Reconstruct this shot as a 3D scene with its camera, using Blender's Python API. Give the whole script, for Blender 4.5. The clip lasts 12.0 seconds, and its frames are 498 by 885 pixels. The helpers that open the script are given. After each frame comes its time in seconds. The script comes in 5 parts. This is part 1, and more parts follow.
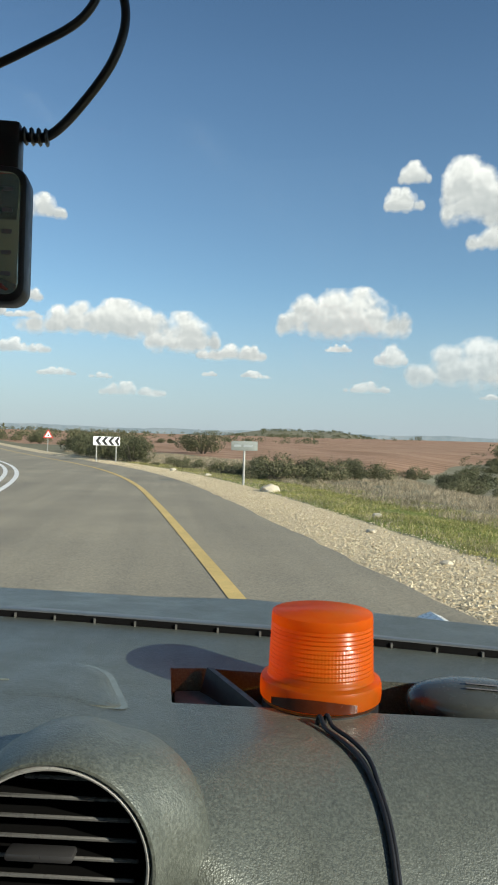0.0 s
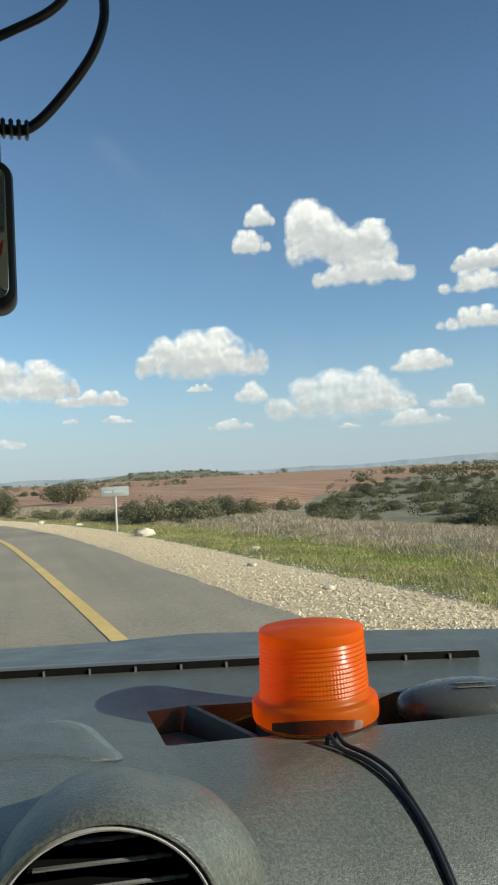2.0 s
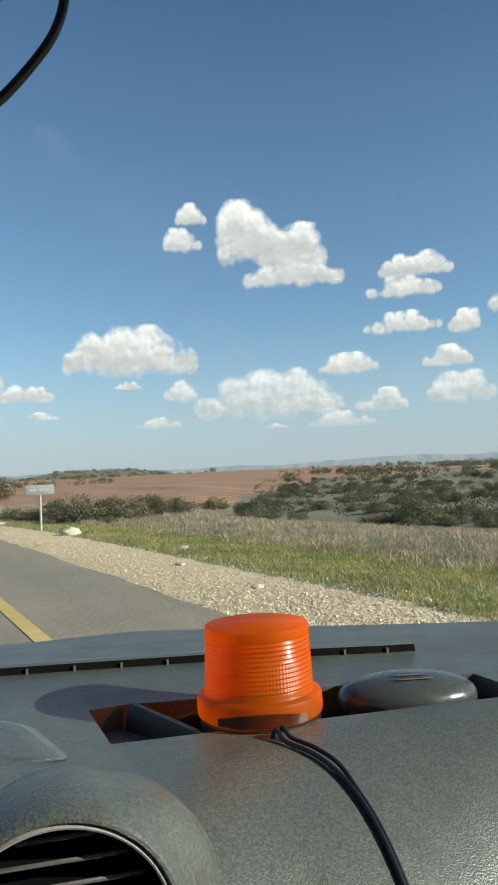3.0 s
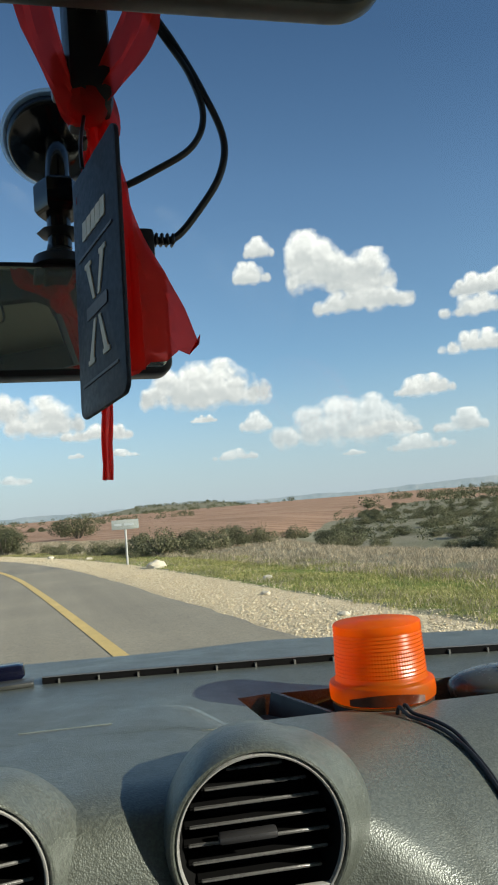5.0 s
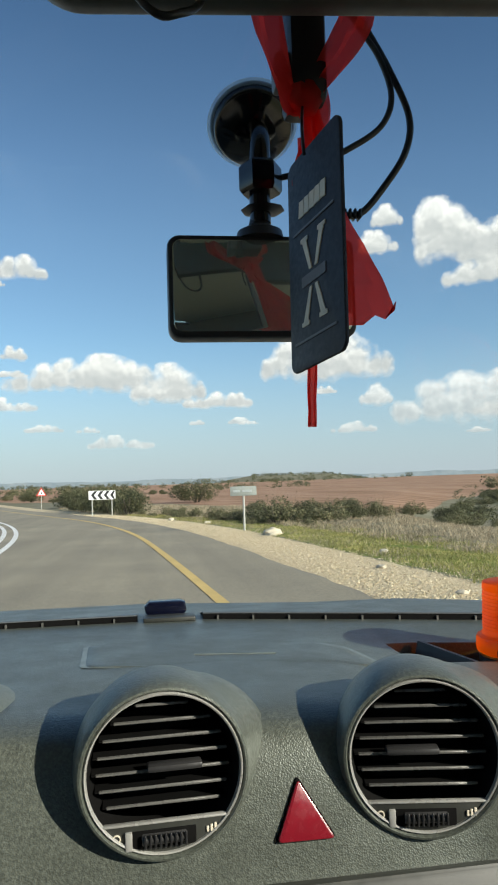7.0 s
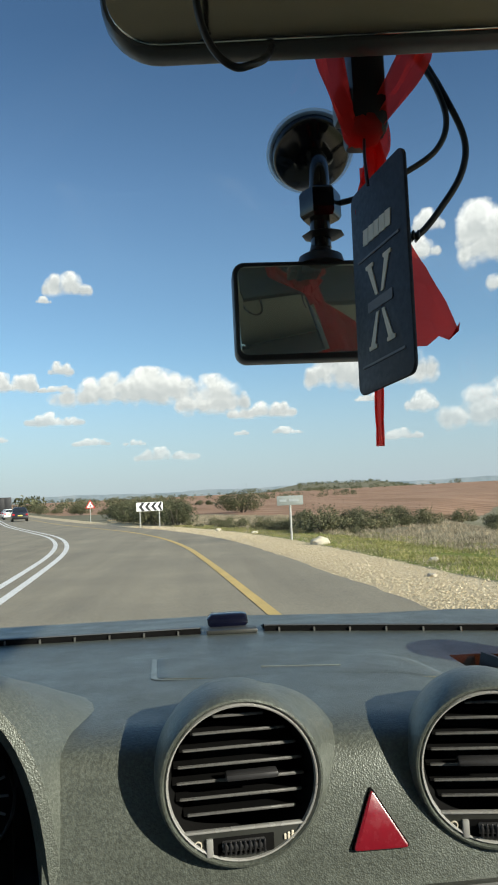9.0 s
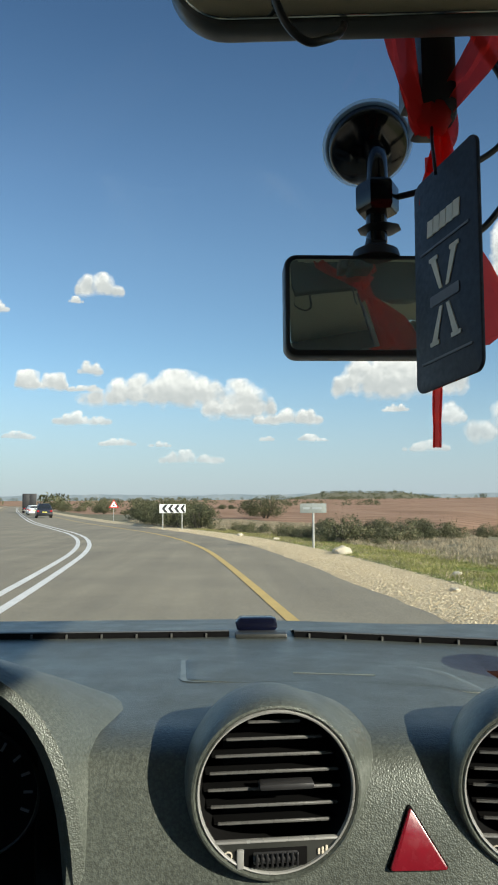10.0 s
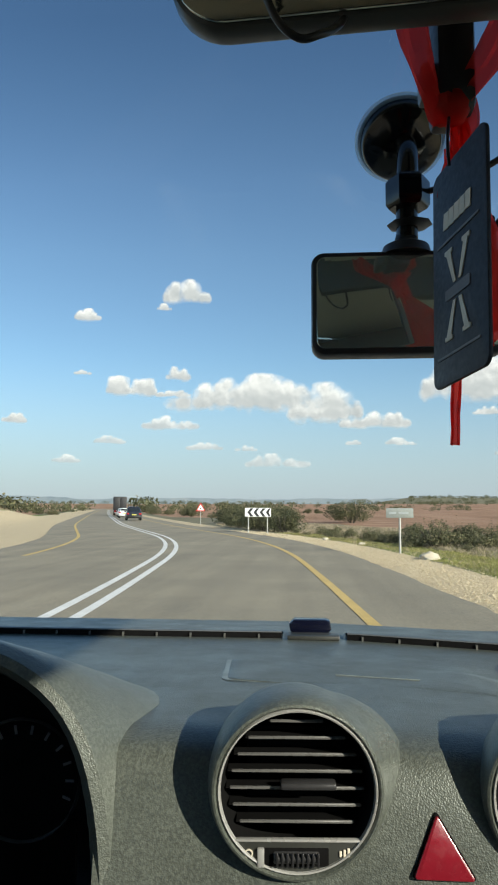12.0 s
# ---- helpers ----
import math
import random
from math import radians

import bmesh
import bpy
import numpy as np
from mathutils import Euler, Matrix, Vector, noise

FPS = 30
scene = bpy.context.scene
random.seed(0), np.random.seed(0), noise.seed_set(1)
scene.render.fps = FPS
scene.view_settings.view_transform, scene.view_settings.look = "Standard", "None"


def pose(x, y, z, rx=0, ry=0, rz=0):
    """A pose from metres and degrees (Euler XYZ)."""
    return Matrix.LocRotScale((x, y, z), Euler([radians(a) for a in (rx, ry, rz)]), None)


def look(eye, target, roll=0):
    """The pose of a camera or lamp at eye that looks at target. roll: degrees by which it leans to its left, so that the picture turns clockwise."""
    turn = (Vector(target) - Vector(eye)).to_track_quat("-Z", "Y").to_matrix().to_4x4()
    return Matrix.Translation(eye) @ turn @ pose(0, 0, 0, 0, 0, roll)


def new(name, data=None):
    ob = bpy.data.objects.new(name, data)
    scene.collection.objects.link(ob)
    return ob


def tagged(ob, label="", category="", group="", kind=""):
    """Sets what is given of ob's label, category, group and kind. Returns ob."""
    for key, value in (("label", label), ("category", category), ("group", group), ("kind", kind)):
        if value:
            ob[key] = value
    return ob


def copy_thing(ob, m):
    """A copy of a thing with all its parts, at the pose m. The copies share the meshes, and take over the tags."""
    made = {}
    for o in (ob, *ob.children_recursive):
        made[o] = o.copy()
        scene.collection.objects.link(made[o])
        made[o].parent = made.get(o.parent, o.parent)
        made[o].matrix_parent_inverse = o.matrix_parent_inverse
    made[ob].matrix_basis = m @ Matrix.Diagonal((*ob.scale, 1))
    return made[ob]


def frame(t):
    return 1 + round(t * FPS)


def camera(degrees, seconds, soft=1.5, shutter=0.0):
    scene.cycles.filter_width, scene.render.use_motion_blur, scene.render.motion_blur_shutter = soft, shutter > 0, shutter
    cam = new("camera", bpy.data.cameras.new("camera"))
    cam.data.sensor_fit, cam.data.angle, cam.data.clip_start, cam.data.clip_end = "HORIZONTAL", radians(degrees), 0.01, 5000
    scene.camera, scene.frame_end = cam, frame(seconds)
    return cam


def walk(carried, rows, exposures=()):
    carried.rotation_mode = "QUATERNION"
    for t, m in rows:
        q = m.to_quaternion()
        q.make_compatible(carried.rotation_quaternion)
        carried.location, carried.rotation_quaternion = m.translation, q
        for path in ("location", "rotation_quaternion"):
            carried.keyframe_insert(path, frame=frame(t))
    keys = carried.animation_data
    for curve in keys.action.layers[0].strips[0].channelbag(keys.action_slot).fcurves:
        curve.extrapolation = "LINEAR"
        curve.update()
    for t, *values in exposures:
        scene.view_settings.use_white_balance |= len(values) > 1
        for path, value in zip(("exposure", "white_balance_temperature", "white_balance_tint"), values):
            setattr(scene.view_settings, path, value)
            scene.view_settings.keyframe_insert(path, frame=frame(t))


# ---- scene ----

# The car stands on the road; x to its right, y ahead, z up, the asphalt at z = 0.
Z0 = 1.11        # height of the dashboard's zero line over the road
cam = camera(37.5, 12.0, soft=2.0)

# seconds, place against the dashboard's zero point, then yaw, pitch and lean in degrees
WAY = (
    (0.0, 0.222, -0.455, 0.228, -6.74, 0.23, 1.68),
    (0.5, 0.184, -0.416, 0.187, -8.02, -1.31, 1.05),
    (1.0, 0.188, -0.442, 0.213, -12.06, -0.89, -1.08),
    (1.5, 0.193, -0.424, 0.210, -16.34, 1.85, -3.34),
    (2.0, 0.138, -0.411, 0.208, -17.13, 3.24, -3.20),
    (2.5, 0.133, -0.405, 0.210, -20.65, 3.05, -3.08),
    (3.0, 0.122, -0.406, 0.206, -22.69, 2.91, -2.78),
    (5.0, 0.034, -0.520, 0.203, -16.87, 5.56, -4.84),
    (5.5, 0.031, -0.526, 0.193, -15.09, 6.06, -3.89),
    (6.0, 0.001, -0.540, 0.185, -13.88, 4.78, -2.89),
    (6.5, -0.017, -0.565, 0.189, -9.69, 3.78, -2.65),
    (8.5, -0.043, -0.572, 0.184, -5.57, 3.96, -1.60),
    (9.0, -0.046, -0.587, 0.195, -4.05, 4.69, -2.73),
    (9.5, -0.053, -0.571, 0.193, -2.50, 5.20, -1.02),
    (10.0, -0.061, -0.567, 0.190, -2.10, 5.19, -0.30),
    (10.5, -0.056, -0.566, 0.189, -0.22, 5.15, 0.36),
    (11.0, -0.036, -0.569, 0.188, 0.51, 5.15, 0.30),
    (11.5, -0.023, -0.572, 0.192, 3.06, 5.20, 0.22),
    (12.0, -0.015, -0.568, 0.186, 4.63, 5.51, 0.18),
)


def heading(x, y, z, yaw, pitch, lean):
    a, b = radians(yaw), radians(pitch)
    eye = Vector((x, y, z + Z0))
    return look(eye, eye + Vector((-math.sin(a) * math.cos(b), math.cos(a) * math.cos(b), math.sin(b))), lean)


walk(cam, [(r[0], heading(*r[1:])) for r in WAY], exposures=((0.0, 0.54, 6750, 5), (3.0, 0.54, 6750, 5), (6.0, 0.62, 6750, 5), (12.0, 0.58, 6750, 5)))

# ---- world and sun ----
SUN_EL, SUN_AZ = radians(22.5), radians(-129)      # azimuth to the left from straight ahead
to_sun = Vector((-math.sin(SUN_AZ) * math.cos(SUN_EL), math.cos(SUN_AZ) * math.cos(SUN_EL), math.sin(SUN_EL)))
world = bpy.data.worlds.new("sky")
scene.world = world
world.use_nodes = True
wn = world.node_tree.nodes
sky = wn.new("ShaderNodeTexSky")
sky.sky_type, sky.sun_disc = "NISHITA", False
sky.sun_elevation, sky.sun_rotation = SUN_EL, -SUN_AZ
sky.air_density, sky.dust_density, sky.ozone_density = 1.0, 0.1, 3.0
wl = world.node_tree.links
# pale haze low over the horizon
up = wn.new("ShaderNodeSeparateXYZ")
wl.new(wn.new("ShaderNodeTexCoord").outputs["Generated"], up.inputs[0])
low = wn.new("ShaderNodeMapRange")
low.interpolation_type = "SMOOTHSTEP"
for key, value in (("From Min", -0.02), ("From Max", 0.22), ("To Min", 0.92), ("To Max", 0.0)):
    low.inputs[key].default_value = value
wl.new(up.outputs[2], low.inputs["Value"])
haze = wn.new("ShaderNodeMix")
haze.data_type = "RGBA"
haze.inputs[7].default_value = (3.25, 3.88, 4.80, 1)
clear = wn.new("ShaderNodeMix")          # clean dry air: a deeper blue than the model's
clear.data_type, clear.blend_type = "RGBA", "MULTIPLY"
clear.inputs[0].default_value, clear.inputs[7].default_value = 1.0, (0.95, 1.03, 1.055, 1)
wl.new(sky.outputs[0], clear.inputs[6])
wl.new(low.outputs[0], haze.inputs[0]), wl.new(clear.outputs[2], haze.inputs[6])
wl.new(haze.outputs[2], wn["Background"].inputs[0])
wn["Background"].inputs[1].default_value = 0.095
sun_data = bpy.data.lights.new("sun", "SUN")
sun_data.energy, sun_data.angle, sun_data.color = 5.0, radians(0.53), (1.0, 0.94, 0.84)
sun = new("sun", sun_data)
sun.matrix_world = look(to_sun * 50, (0, 0, 0))


# ---- materials ----
def ramp(nt, src, stops):
    n = nt.nodes.new("ShaderNodeValToRGB")
    el = n.color_ramp.elements
    while len(el) < len(stops):
        el.new(0.5)
    for e, (p, c) in zip(el, stops):
        e.position, e.color = p, (*c, 1)
    nt.links.new(src, n.inputs[0])
    return n.outputs[0]


def noise_tex(nt, vec, scale, detail=4.0, rough=0.55):
    n = nt.nodes.new("ShaderNodeTexNoise")
    n.inputs["Scale"].default_value, n.inputs["Detail"].default_value, n.inputs["Roughness"].default_value = scale, detail, rough
    if vec is not None:
        nt.links.new(vec, n.inputs["Vector"])
    return n.outputs["Fac"]


def mixc(nt, fac, a, b, mode="MIX"):
    n = nt.nodes.new("ShaderNodeMix")
    n.data_type, n.blend_type = "RGBA", mode
    for sock, v in ((n.inputs[0], fac), (n.inputs[6], a), (n.inputs[7], b)):
        if isinstance(v, bpy.types.NodeSocket):
            nt.links.new(v, sock)
        else:
            sock.default_value = v if isinstance(v, float) else (*v, 1)
    return n.outputs[2]


def maths(nt, op, a, b=0.0, clamp=False):
    n = nt.nodes.new("ShaderNodeMath")
    n.operation, n.use_clamp = op, clamp
    for sock, v in ((n.inputs[0], a), (n.inputs[1], b)):
        if isinstance(v, bpy.types.NodeSocket):
            nt.links.new(v, sock)
        else:
            sock.default_value = v
    return n.outputs[0]


def bump(nt, bsdf, height, strength, distance):
    n = nt.nodes.new("ShaderNodeBump")
    n.inputs["Strength"].default_value, n.inputs["Distance"].default_value = strength, distance
    nt.links.new(height, n.inputs["Height"])
    nt.links.new(n.outputs[0], bsdf.inputs["Normal"])


def start(name):
    m = bpy.data.materials.new(name)
    m.use_nodes = True
    nt = m.node_tree
    co = nt.nodes.new("ShaderNodeTexCoord").outputs["Object"]
    return m, nt, nt.nodes["Principled BSDF"], co


def mat(name, color, rough=0.5, metal=0.0, vary=0.15, scale=30.0, grain=0.0, grain_scale=300.0, spec=0.5, alpha=1.0, trans=0.0, fleck=0.0):
    """A surface with stains at one scale, finer mottling at another, and a grain in relief."""
    m, nt, b, co = start(name)
    dark, light = tuple(c * (1 - vary) for c in color), tuple(min(1, c * (1 + vary)) for c in color)
    big = ramp(nt, noise_tex(nt, co, scale), ((0.3, dark), (0.7, light)))
    fine = ramp(nt, noise_tex(nt, co, scale * 9), ((0.3, dark), (0.7, light)))
    tone = mixc(nt, 0.4, big, fine)
    if fleck:                       # glints and shade of a moulded grain, as pale and dark specks of colour
        specks = ramp(nt, noise_tex(nt, co, fleck, 2, 0.6), ((0.36, (0.75,) * 3), (0.5, (1.0,) * 3), (0.64, (1.33,) * 3)))
        tone = mixc(nt, 1.0, tone, specks, "MULTIPLY")
    nt.links.new(tone, b.inputs["Base Color"])
    rr = ramp(nt, noise_tex(nt, co, scale * 3), ((0.3, (max(0, rough - 0.08),) * 3), (0.7, (min(1, rough + 0.08),) * 3)))
    nt.links.new(rr, b.inputs["Roughness"])
    b.inputs["Metallic"].default_value = metal
    b.inputs["Specular IOR Level"].default_value = spec
    b.inputs["Alpha"].default_value = alpha
    b.inputs["Transmission Weight"].default_value = trans
    if grain:
        v = nt.nodes.new("ShaderNodeTexVoronoi")
        v.inputs["Scale"].default_value = grain_scale
        nt.links.new(co, v.inputs["Vector"])
        h = maths(nt, "ADD", v.outputs["Distance"], noise_tex(nt, co, grain_scale * 0.6))
        bump(nt, b, h, grain, 0.0012)
    return m


def glow(name, color, strength):
    m, nt, b, co = start(name)
    b.inputs["Base Color"].default_value = (*color, 1)
    b.inputs["Emission Color"].default_value = (*color, 1)
    b.inputs["Emission Strength"].default_value = strength
    return m


M = {
    "dash": mat("dash_plastic", (0.070, 0.078, 0.066), 0.38, vary=0.12, scale=7, grain=0.24, grain_scale=760, spec=0.9, fleck=430),
    "dash_smooth": mat("smooth_plastic", (0.085, 0.094, 0.098), 0.36, vary=0.08, scale=12, grain=0.12, grain_scale=700),
    "black": mat("black_plastic", (0.012, 0.012, 0.013), 0.45, vary=0.2, scale=40),
    # near-black: the shade inside slots and recesses is put into it
    "void": mat("recess_black", (0.004, 0.004, 0.004), 0.9, vary=0.1, spec=0.1),
    "gloss": mat("gloss_black", (0.004, 0.004, 0.0045), 0.13, vary=0.1),
    "slat": mat("vent_slat_plastic", (0.03, 0.03, 0.031), 0.35, vary=0.15, scale=60),
    "silver": mat("satin_silver", (0.50, 0.50, 0.47), 0.34, 0.3, 0.08, 25),
    "ring_grey": mat("satin_grey_ring", (0.38, 0.38, 0.36), 0.30, 0.3, 0.08, 25),
    "vent_plate": mat("vent_plate", (0.034, 0.036, 0.032), 0.42, vary=0.12, scale=40),
    # paler than the slats, as the highlight on their front edges
    "slat_edge_lit": mat("slat_edge_lit", (0.11, 0.11, 0.105), 0.3, vary=0.1, scale=60),
    # pale tone for the highlight along the lid's edges
    "lid_line": mat("edge_highlight", (0.135, 0.16, 0.15), 0.35, vary=0.3, scale=40),
    "panel": mat("grey_trim", (0.085, 0.087, 0.08), 0.38, vary=0.1, scale=30),
    "red_lens": mat("red_lens", (0.17, 0.008, 0.016), 0.25, vary=0.15, scale=60),
    "tag": mat("dark_card", (0.012, 0.016, 0.028), 0.6, vary=0.15, scale=90),
    "cream": mat("cream_print", (0.62, 0.57, 0.46), 0.6, vary=0.1, scale=120),
    "grey_print": mat("grey_print", (0.12, 0.12, 0.13), 0.6, vary=0.1, scale=120),
    "sensor": mat("dark_blue_lens", (0.004, 0.005, 0.014), 0.16, vary=0.1),
    "rubber": mat("black_rubber", (0.010, 0.010, 0.011), 0.38, vary=0.2, scale=60),
    "headliner": mat("beige_headliner", (0.60, 0.56, 0.46), 0.95, vary=0.06, scale=20, grain=0.15, grain_scale=500),
    "cloth": mat("grey_seat_cloth", (0.10, 0.10, 0.11), 0.9, vary=0.15, scale=30, grain=0.3, grain_scale=600),
    "body_paint": mat("white_paint", (0.75, 0.75, 0.73), 0.3, vary=0.03),
    "line_white": mat("white_road_paint", (0.72, 0.71, 0.67), 0.75, vary=0.14, scale=2.0, grain=0.3, grain_scale=90),
    "line_yellow": mat("yellow_road_paint", (0.58, 0.41, 0.14), 0.75, vary=0.2, scale=2.0, grain=0.3, grain_scale=90),
    "sign_white": mat("reflective_white", (0.78, 0.79, 0.78), 0.4, vary=0.04, scale=3),
    "sign_black": mat("sign_black", (0.015, 0.016, 0.018), 0.45, vary=0.1, scale=5),
    "sign_grey": mat("bare_aluminium", (0.42, 0.45, 0.45), 0.45, 0.3, 0.08, 4),
    "galv": mat("galvanised_steel", (0.45, 0.44, 0.41), 0.5, 0.4, 0.15, 8),
    "sign_red": mat("sign_red", (0.55, 0.03, 0.02), 0.5, vary=0.06),
    "stone": mat("pale_limestone", (0.52, 0.46, 0.35), 0.9, vary=0.25, scale=9, grain=0.4, grain_scale=60),
    "bark": mat("grey_bark", (0.10, 0.085, 0.065), 0.9, vary=0.3, scale=20, grain=0.5, grain_scale=40),
    "car_dark": mat("dark_blue_paint", (0.018, 0.022, 0.032), 0.25, vary=0.08),
    "car_white": mat("white_car_paint", (0.72, 0.73, 0.73), 0.25, vary=0.04),
    "truck": mat("dark_truck_body", (0.02, 0.02, 0.022), 0.6, vary=0.25, scale=3),
    "car_glass": mat("tinted_car_glass", (0.02, 0.025, 0.03), 0.08, vary=0.1),
    "tail": mat("tail_lamp_red", (0.42, 0.015, 0.015), 0.2, vary=0.1),
    "tyre": mat("tyre_rubber", (0.015, 0.015, 0.015), 0.85, vary=0.2),
    "plate": mat("pale_plate", (0.6, 0.52, 0.12), 0.5, vary=0.05),
}


M["dash"].node_tree.nodes["Principled BSDF"].inputs["Specular Tint"].default_value = (0.93, 1.0, 0.95, 1)


def beacon_material():
    """Thin tinted plastic: it scatters the light that falls on it and lets the rest through."""
    m, nt, b, co = start("orange_lens")
    col = ramp(nt, noise_tex(nt, co, 22), ((0.3, (1.0, 0.17, 0.012)), (0.7, (1.0, 0.29, 0.03))))
    nt.links.new(col, b.inputs["Base Color"])
    b.inputs["Roughness"].default_value = 0.3
    b.inputs["Coat Weight"].default_value = 0.3
    t = nt.nodes.new("ShaderNodeBsdfTranslucent")
    nt.links.new(col, t.inputs[0])
    mix = nt.nodes.new("ShaderNodeMixShader")
    mix.inputs[0].default_value = 0.6
    nt.links.new(b.outputs[0], mix.inputs[1]), nt.links.new(t.outputs[0], mix.inputs[2])
    clear = nt.nodes.new("ShaderNodeBsdfTransparent")
    clear.inputs[0].default_value = (1.0, 0.44, 0.07, 1)
    thin = nt.nodes.new("ShaderNodeMixShader")
    thin.inputs[0].default_value = 0.47
    nt.links.new(mix.outputs[0], thin.inputs[1]), nt.links.new(clear.outputs[0], thin.inputs[2])
    nt.links.new(thin.outputs[0], nt.nodes["Material Output"].inputs[0])
    return m


M["beacon"] = beacon_material()


def leaf_material(name, stops, soft=0.25):
    """Leaves and blades that vary from one to the next, and let some light through."""
    m, nt, b, co = start(name)
    geo = nt.nodes.new("ShaderNodeNewGeometry")
    c = ramp(nt, geo.outputs["Random Per Island"], stops)
    big = ramp(nt, noise_tex(nt, co, 0.9, 3), ((0.35, (0.72, 0.72, 0.72)), (0.65, (1.2, 1.15, 1.1))))
    c = mixc(nt, 1.0, c, big, "MULTIPLY")
    nt.links.new(c, b.inputs["Base Color"])
    b.inputs["Roughness"].default_value, b.inputs["Specular IOR Level"].default_value = 0.65, 0.25
    t = nt.nodes.new("ShaderNodeBsdfTranslucent")
    nt.links.new(c, t.inputs[0])
    mix = nt.nodes.new("ShaderNodeMixShader")
    mix.inputs[0].default_value = soft
    nt.links.new(b.outputs[0], mix.inputs[1]), nt.links.new(t.outputs[0], mix.inputs[2])
    nt.links.new(mix.outputs[0], nt.nodes["Material Output"].inputs[0])
    return m


def satin_material():
    m, nt, b, co = start("red_satin_ribbon")
    col = ramp(nt, noise_tex(nt, co, 45), ((0.3, (0.75, 0.035, 0.03)), (0.7, (0.92, 0.075, 0.06))))
    nt.links.new(col, b.inputs["Base Color"])
    b.inputs["Roughness"].default_value = 0.4
    t = nt.nodes.new("ShaderNodeBsdfTranslucent")
    t.inputs[0].default_value = (1.0, 0.15, 0.12, 1)
    mix = nt.nodes.new("ShaderNodeMixShader")
    mix.inputs[0].default_value = 0.74
    nt.links.new(b.outputs[0], mix.inputs[1]), nt.links.new(t.outputs[0], mix.inputs[2])
    clear = nt.nodes.new("ShaderNodeBsdfTransparent")
    clear.inputs[0].default_value = (1.0, 0.38, 0.35, 1)
    thin = nt.nodes.new("ShaderNodeMixShader")
    thin.inputs[0].default_value = 0.5
    nt.links.new(mix.outputs[0], thin.inputs[1]), nt.links.new(clear.outputs[0], thin.inputs[2])
    nt.links.new(thin.outputs[0], nt.nodes["Material Output"].inputs[0])
    return m


def clear_material():
    """Clear soft plastic that glows with the light behind it."""
    m, nt, b, co = start("clear_rim")
    b.inputs["Base Color"].default_value, b.inputs["Roughness"].default_value = (0.45, 0.52, 0.52, 1), 0.15
    t = nt.nodes.new("ShaderNodeBsdfTranslucent")
    t.inputs[0].default_value = (0.92, 0.96, 0.94, 1)
    mix = nt.nodes.new("ShaderNodeMixShader")
    mix.inputs[0].default_value = 0.6
    nt.links.new(b.outputs[0], mix.inputs[1]), nt.links.new(t.outputs[0], mix.inputs[2])
    see = nt.nodes.new("ShaderNodeBsdfTransparent")
    thin = nt.nodes.new("ShaderNodeMixShader")
    thin.inputs[0].default_value = 0.5
    nt.links.new(mix.outputs[0], thin.inputs[1]), nt.links.new(see.outputs[0], thin.inputs[2])
    nt.links.new(thin.outputs[0], nt.nodes["Material Output"].inputs[0])
    return m


M["screw"] = clear_material()
M["ribbon"] = satin_material()
M["leaf"] = leaf_material("olive_leaf", ((0.0, (0.075, 0.082, 0.042)), (0.5, (0.15, 0.155, 0.082)), (1.0, (0.27, 0.25, 0.15))))
M["leaf_dark"] = leaf_material("dark_leaf", ((0.0, (0.055, 0.064, 0.034)), (0.5, (0.11, 0.12, 0.062)), (1.0, (0.20, 0.195, 0.11))))
M["blade_green"] = leaf_material("fresh_grass", ((0.0, (0.21, 0.22, 0.07)), (0.6, (0.36, 0.355, 0.13)), (1.0, (0.52, 0.46, 0.24))), 0.35)
M["blade_dry"] = leaf_material("dry_grass", ((0.0, (0.24, 0.205, 0.14)), (0.5, (0.39, 0.335, 0.235)), (1.0, (0.56, 0.48, 0.345))), 0.3)


def asphalt_material():
    m, nt, b, co = start("worn_asphalt")
    fine = ramp(nt, noise_tex(nt, co, 45, 3, 0.7), ((0.3, (0.18, 0.158, 0.116)), (0.72, (0.39, 0.342, 0.25))))
    big = ramp(nt, noise_tex(nt, co, 0.35, 5), ((0.3, (0.82, 0.82, 0.82)), (0.7, (1.12, 1.1, 1.06))))
    mapping = nt.nodes.new("ShaderNodeMapping")
    mapping.inputs["Scale"].default_value = (1.3, 0.05, 1)
    nt.links.new(co, mapping.inputs[0])
    tracks = ramp(nt, noise_tex(nt, mapping.outputs[0], 1.2, 2), ((0.35, (0.88, 0.88, 0.88)), (0.65, (1.06, 1.06, 1.05))))
    c = mixc(nt, 1.0, mixc(nt, 1.0, fine, big, "MULTIPLY"), tracks, "MULTIPLY")
    nt.links.new(c, b.inputs["Base Color"])
    b.inputs["Roughness"].default_value = 0.85
    bump(nt, b, noise_tex(nt, co, 60, 3, 0.7), 0.5, 0.01)
    return m


M["asphalt"] = asphalt_material()


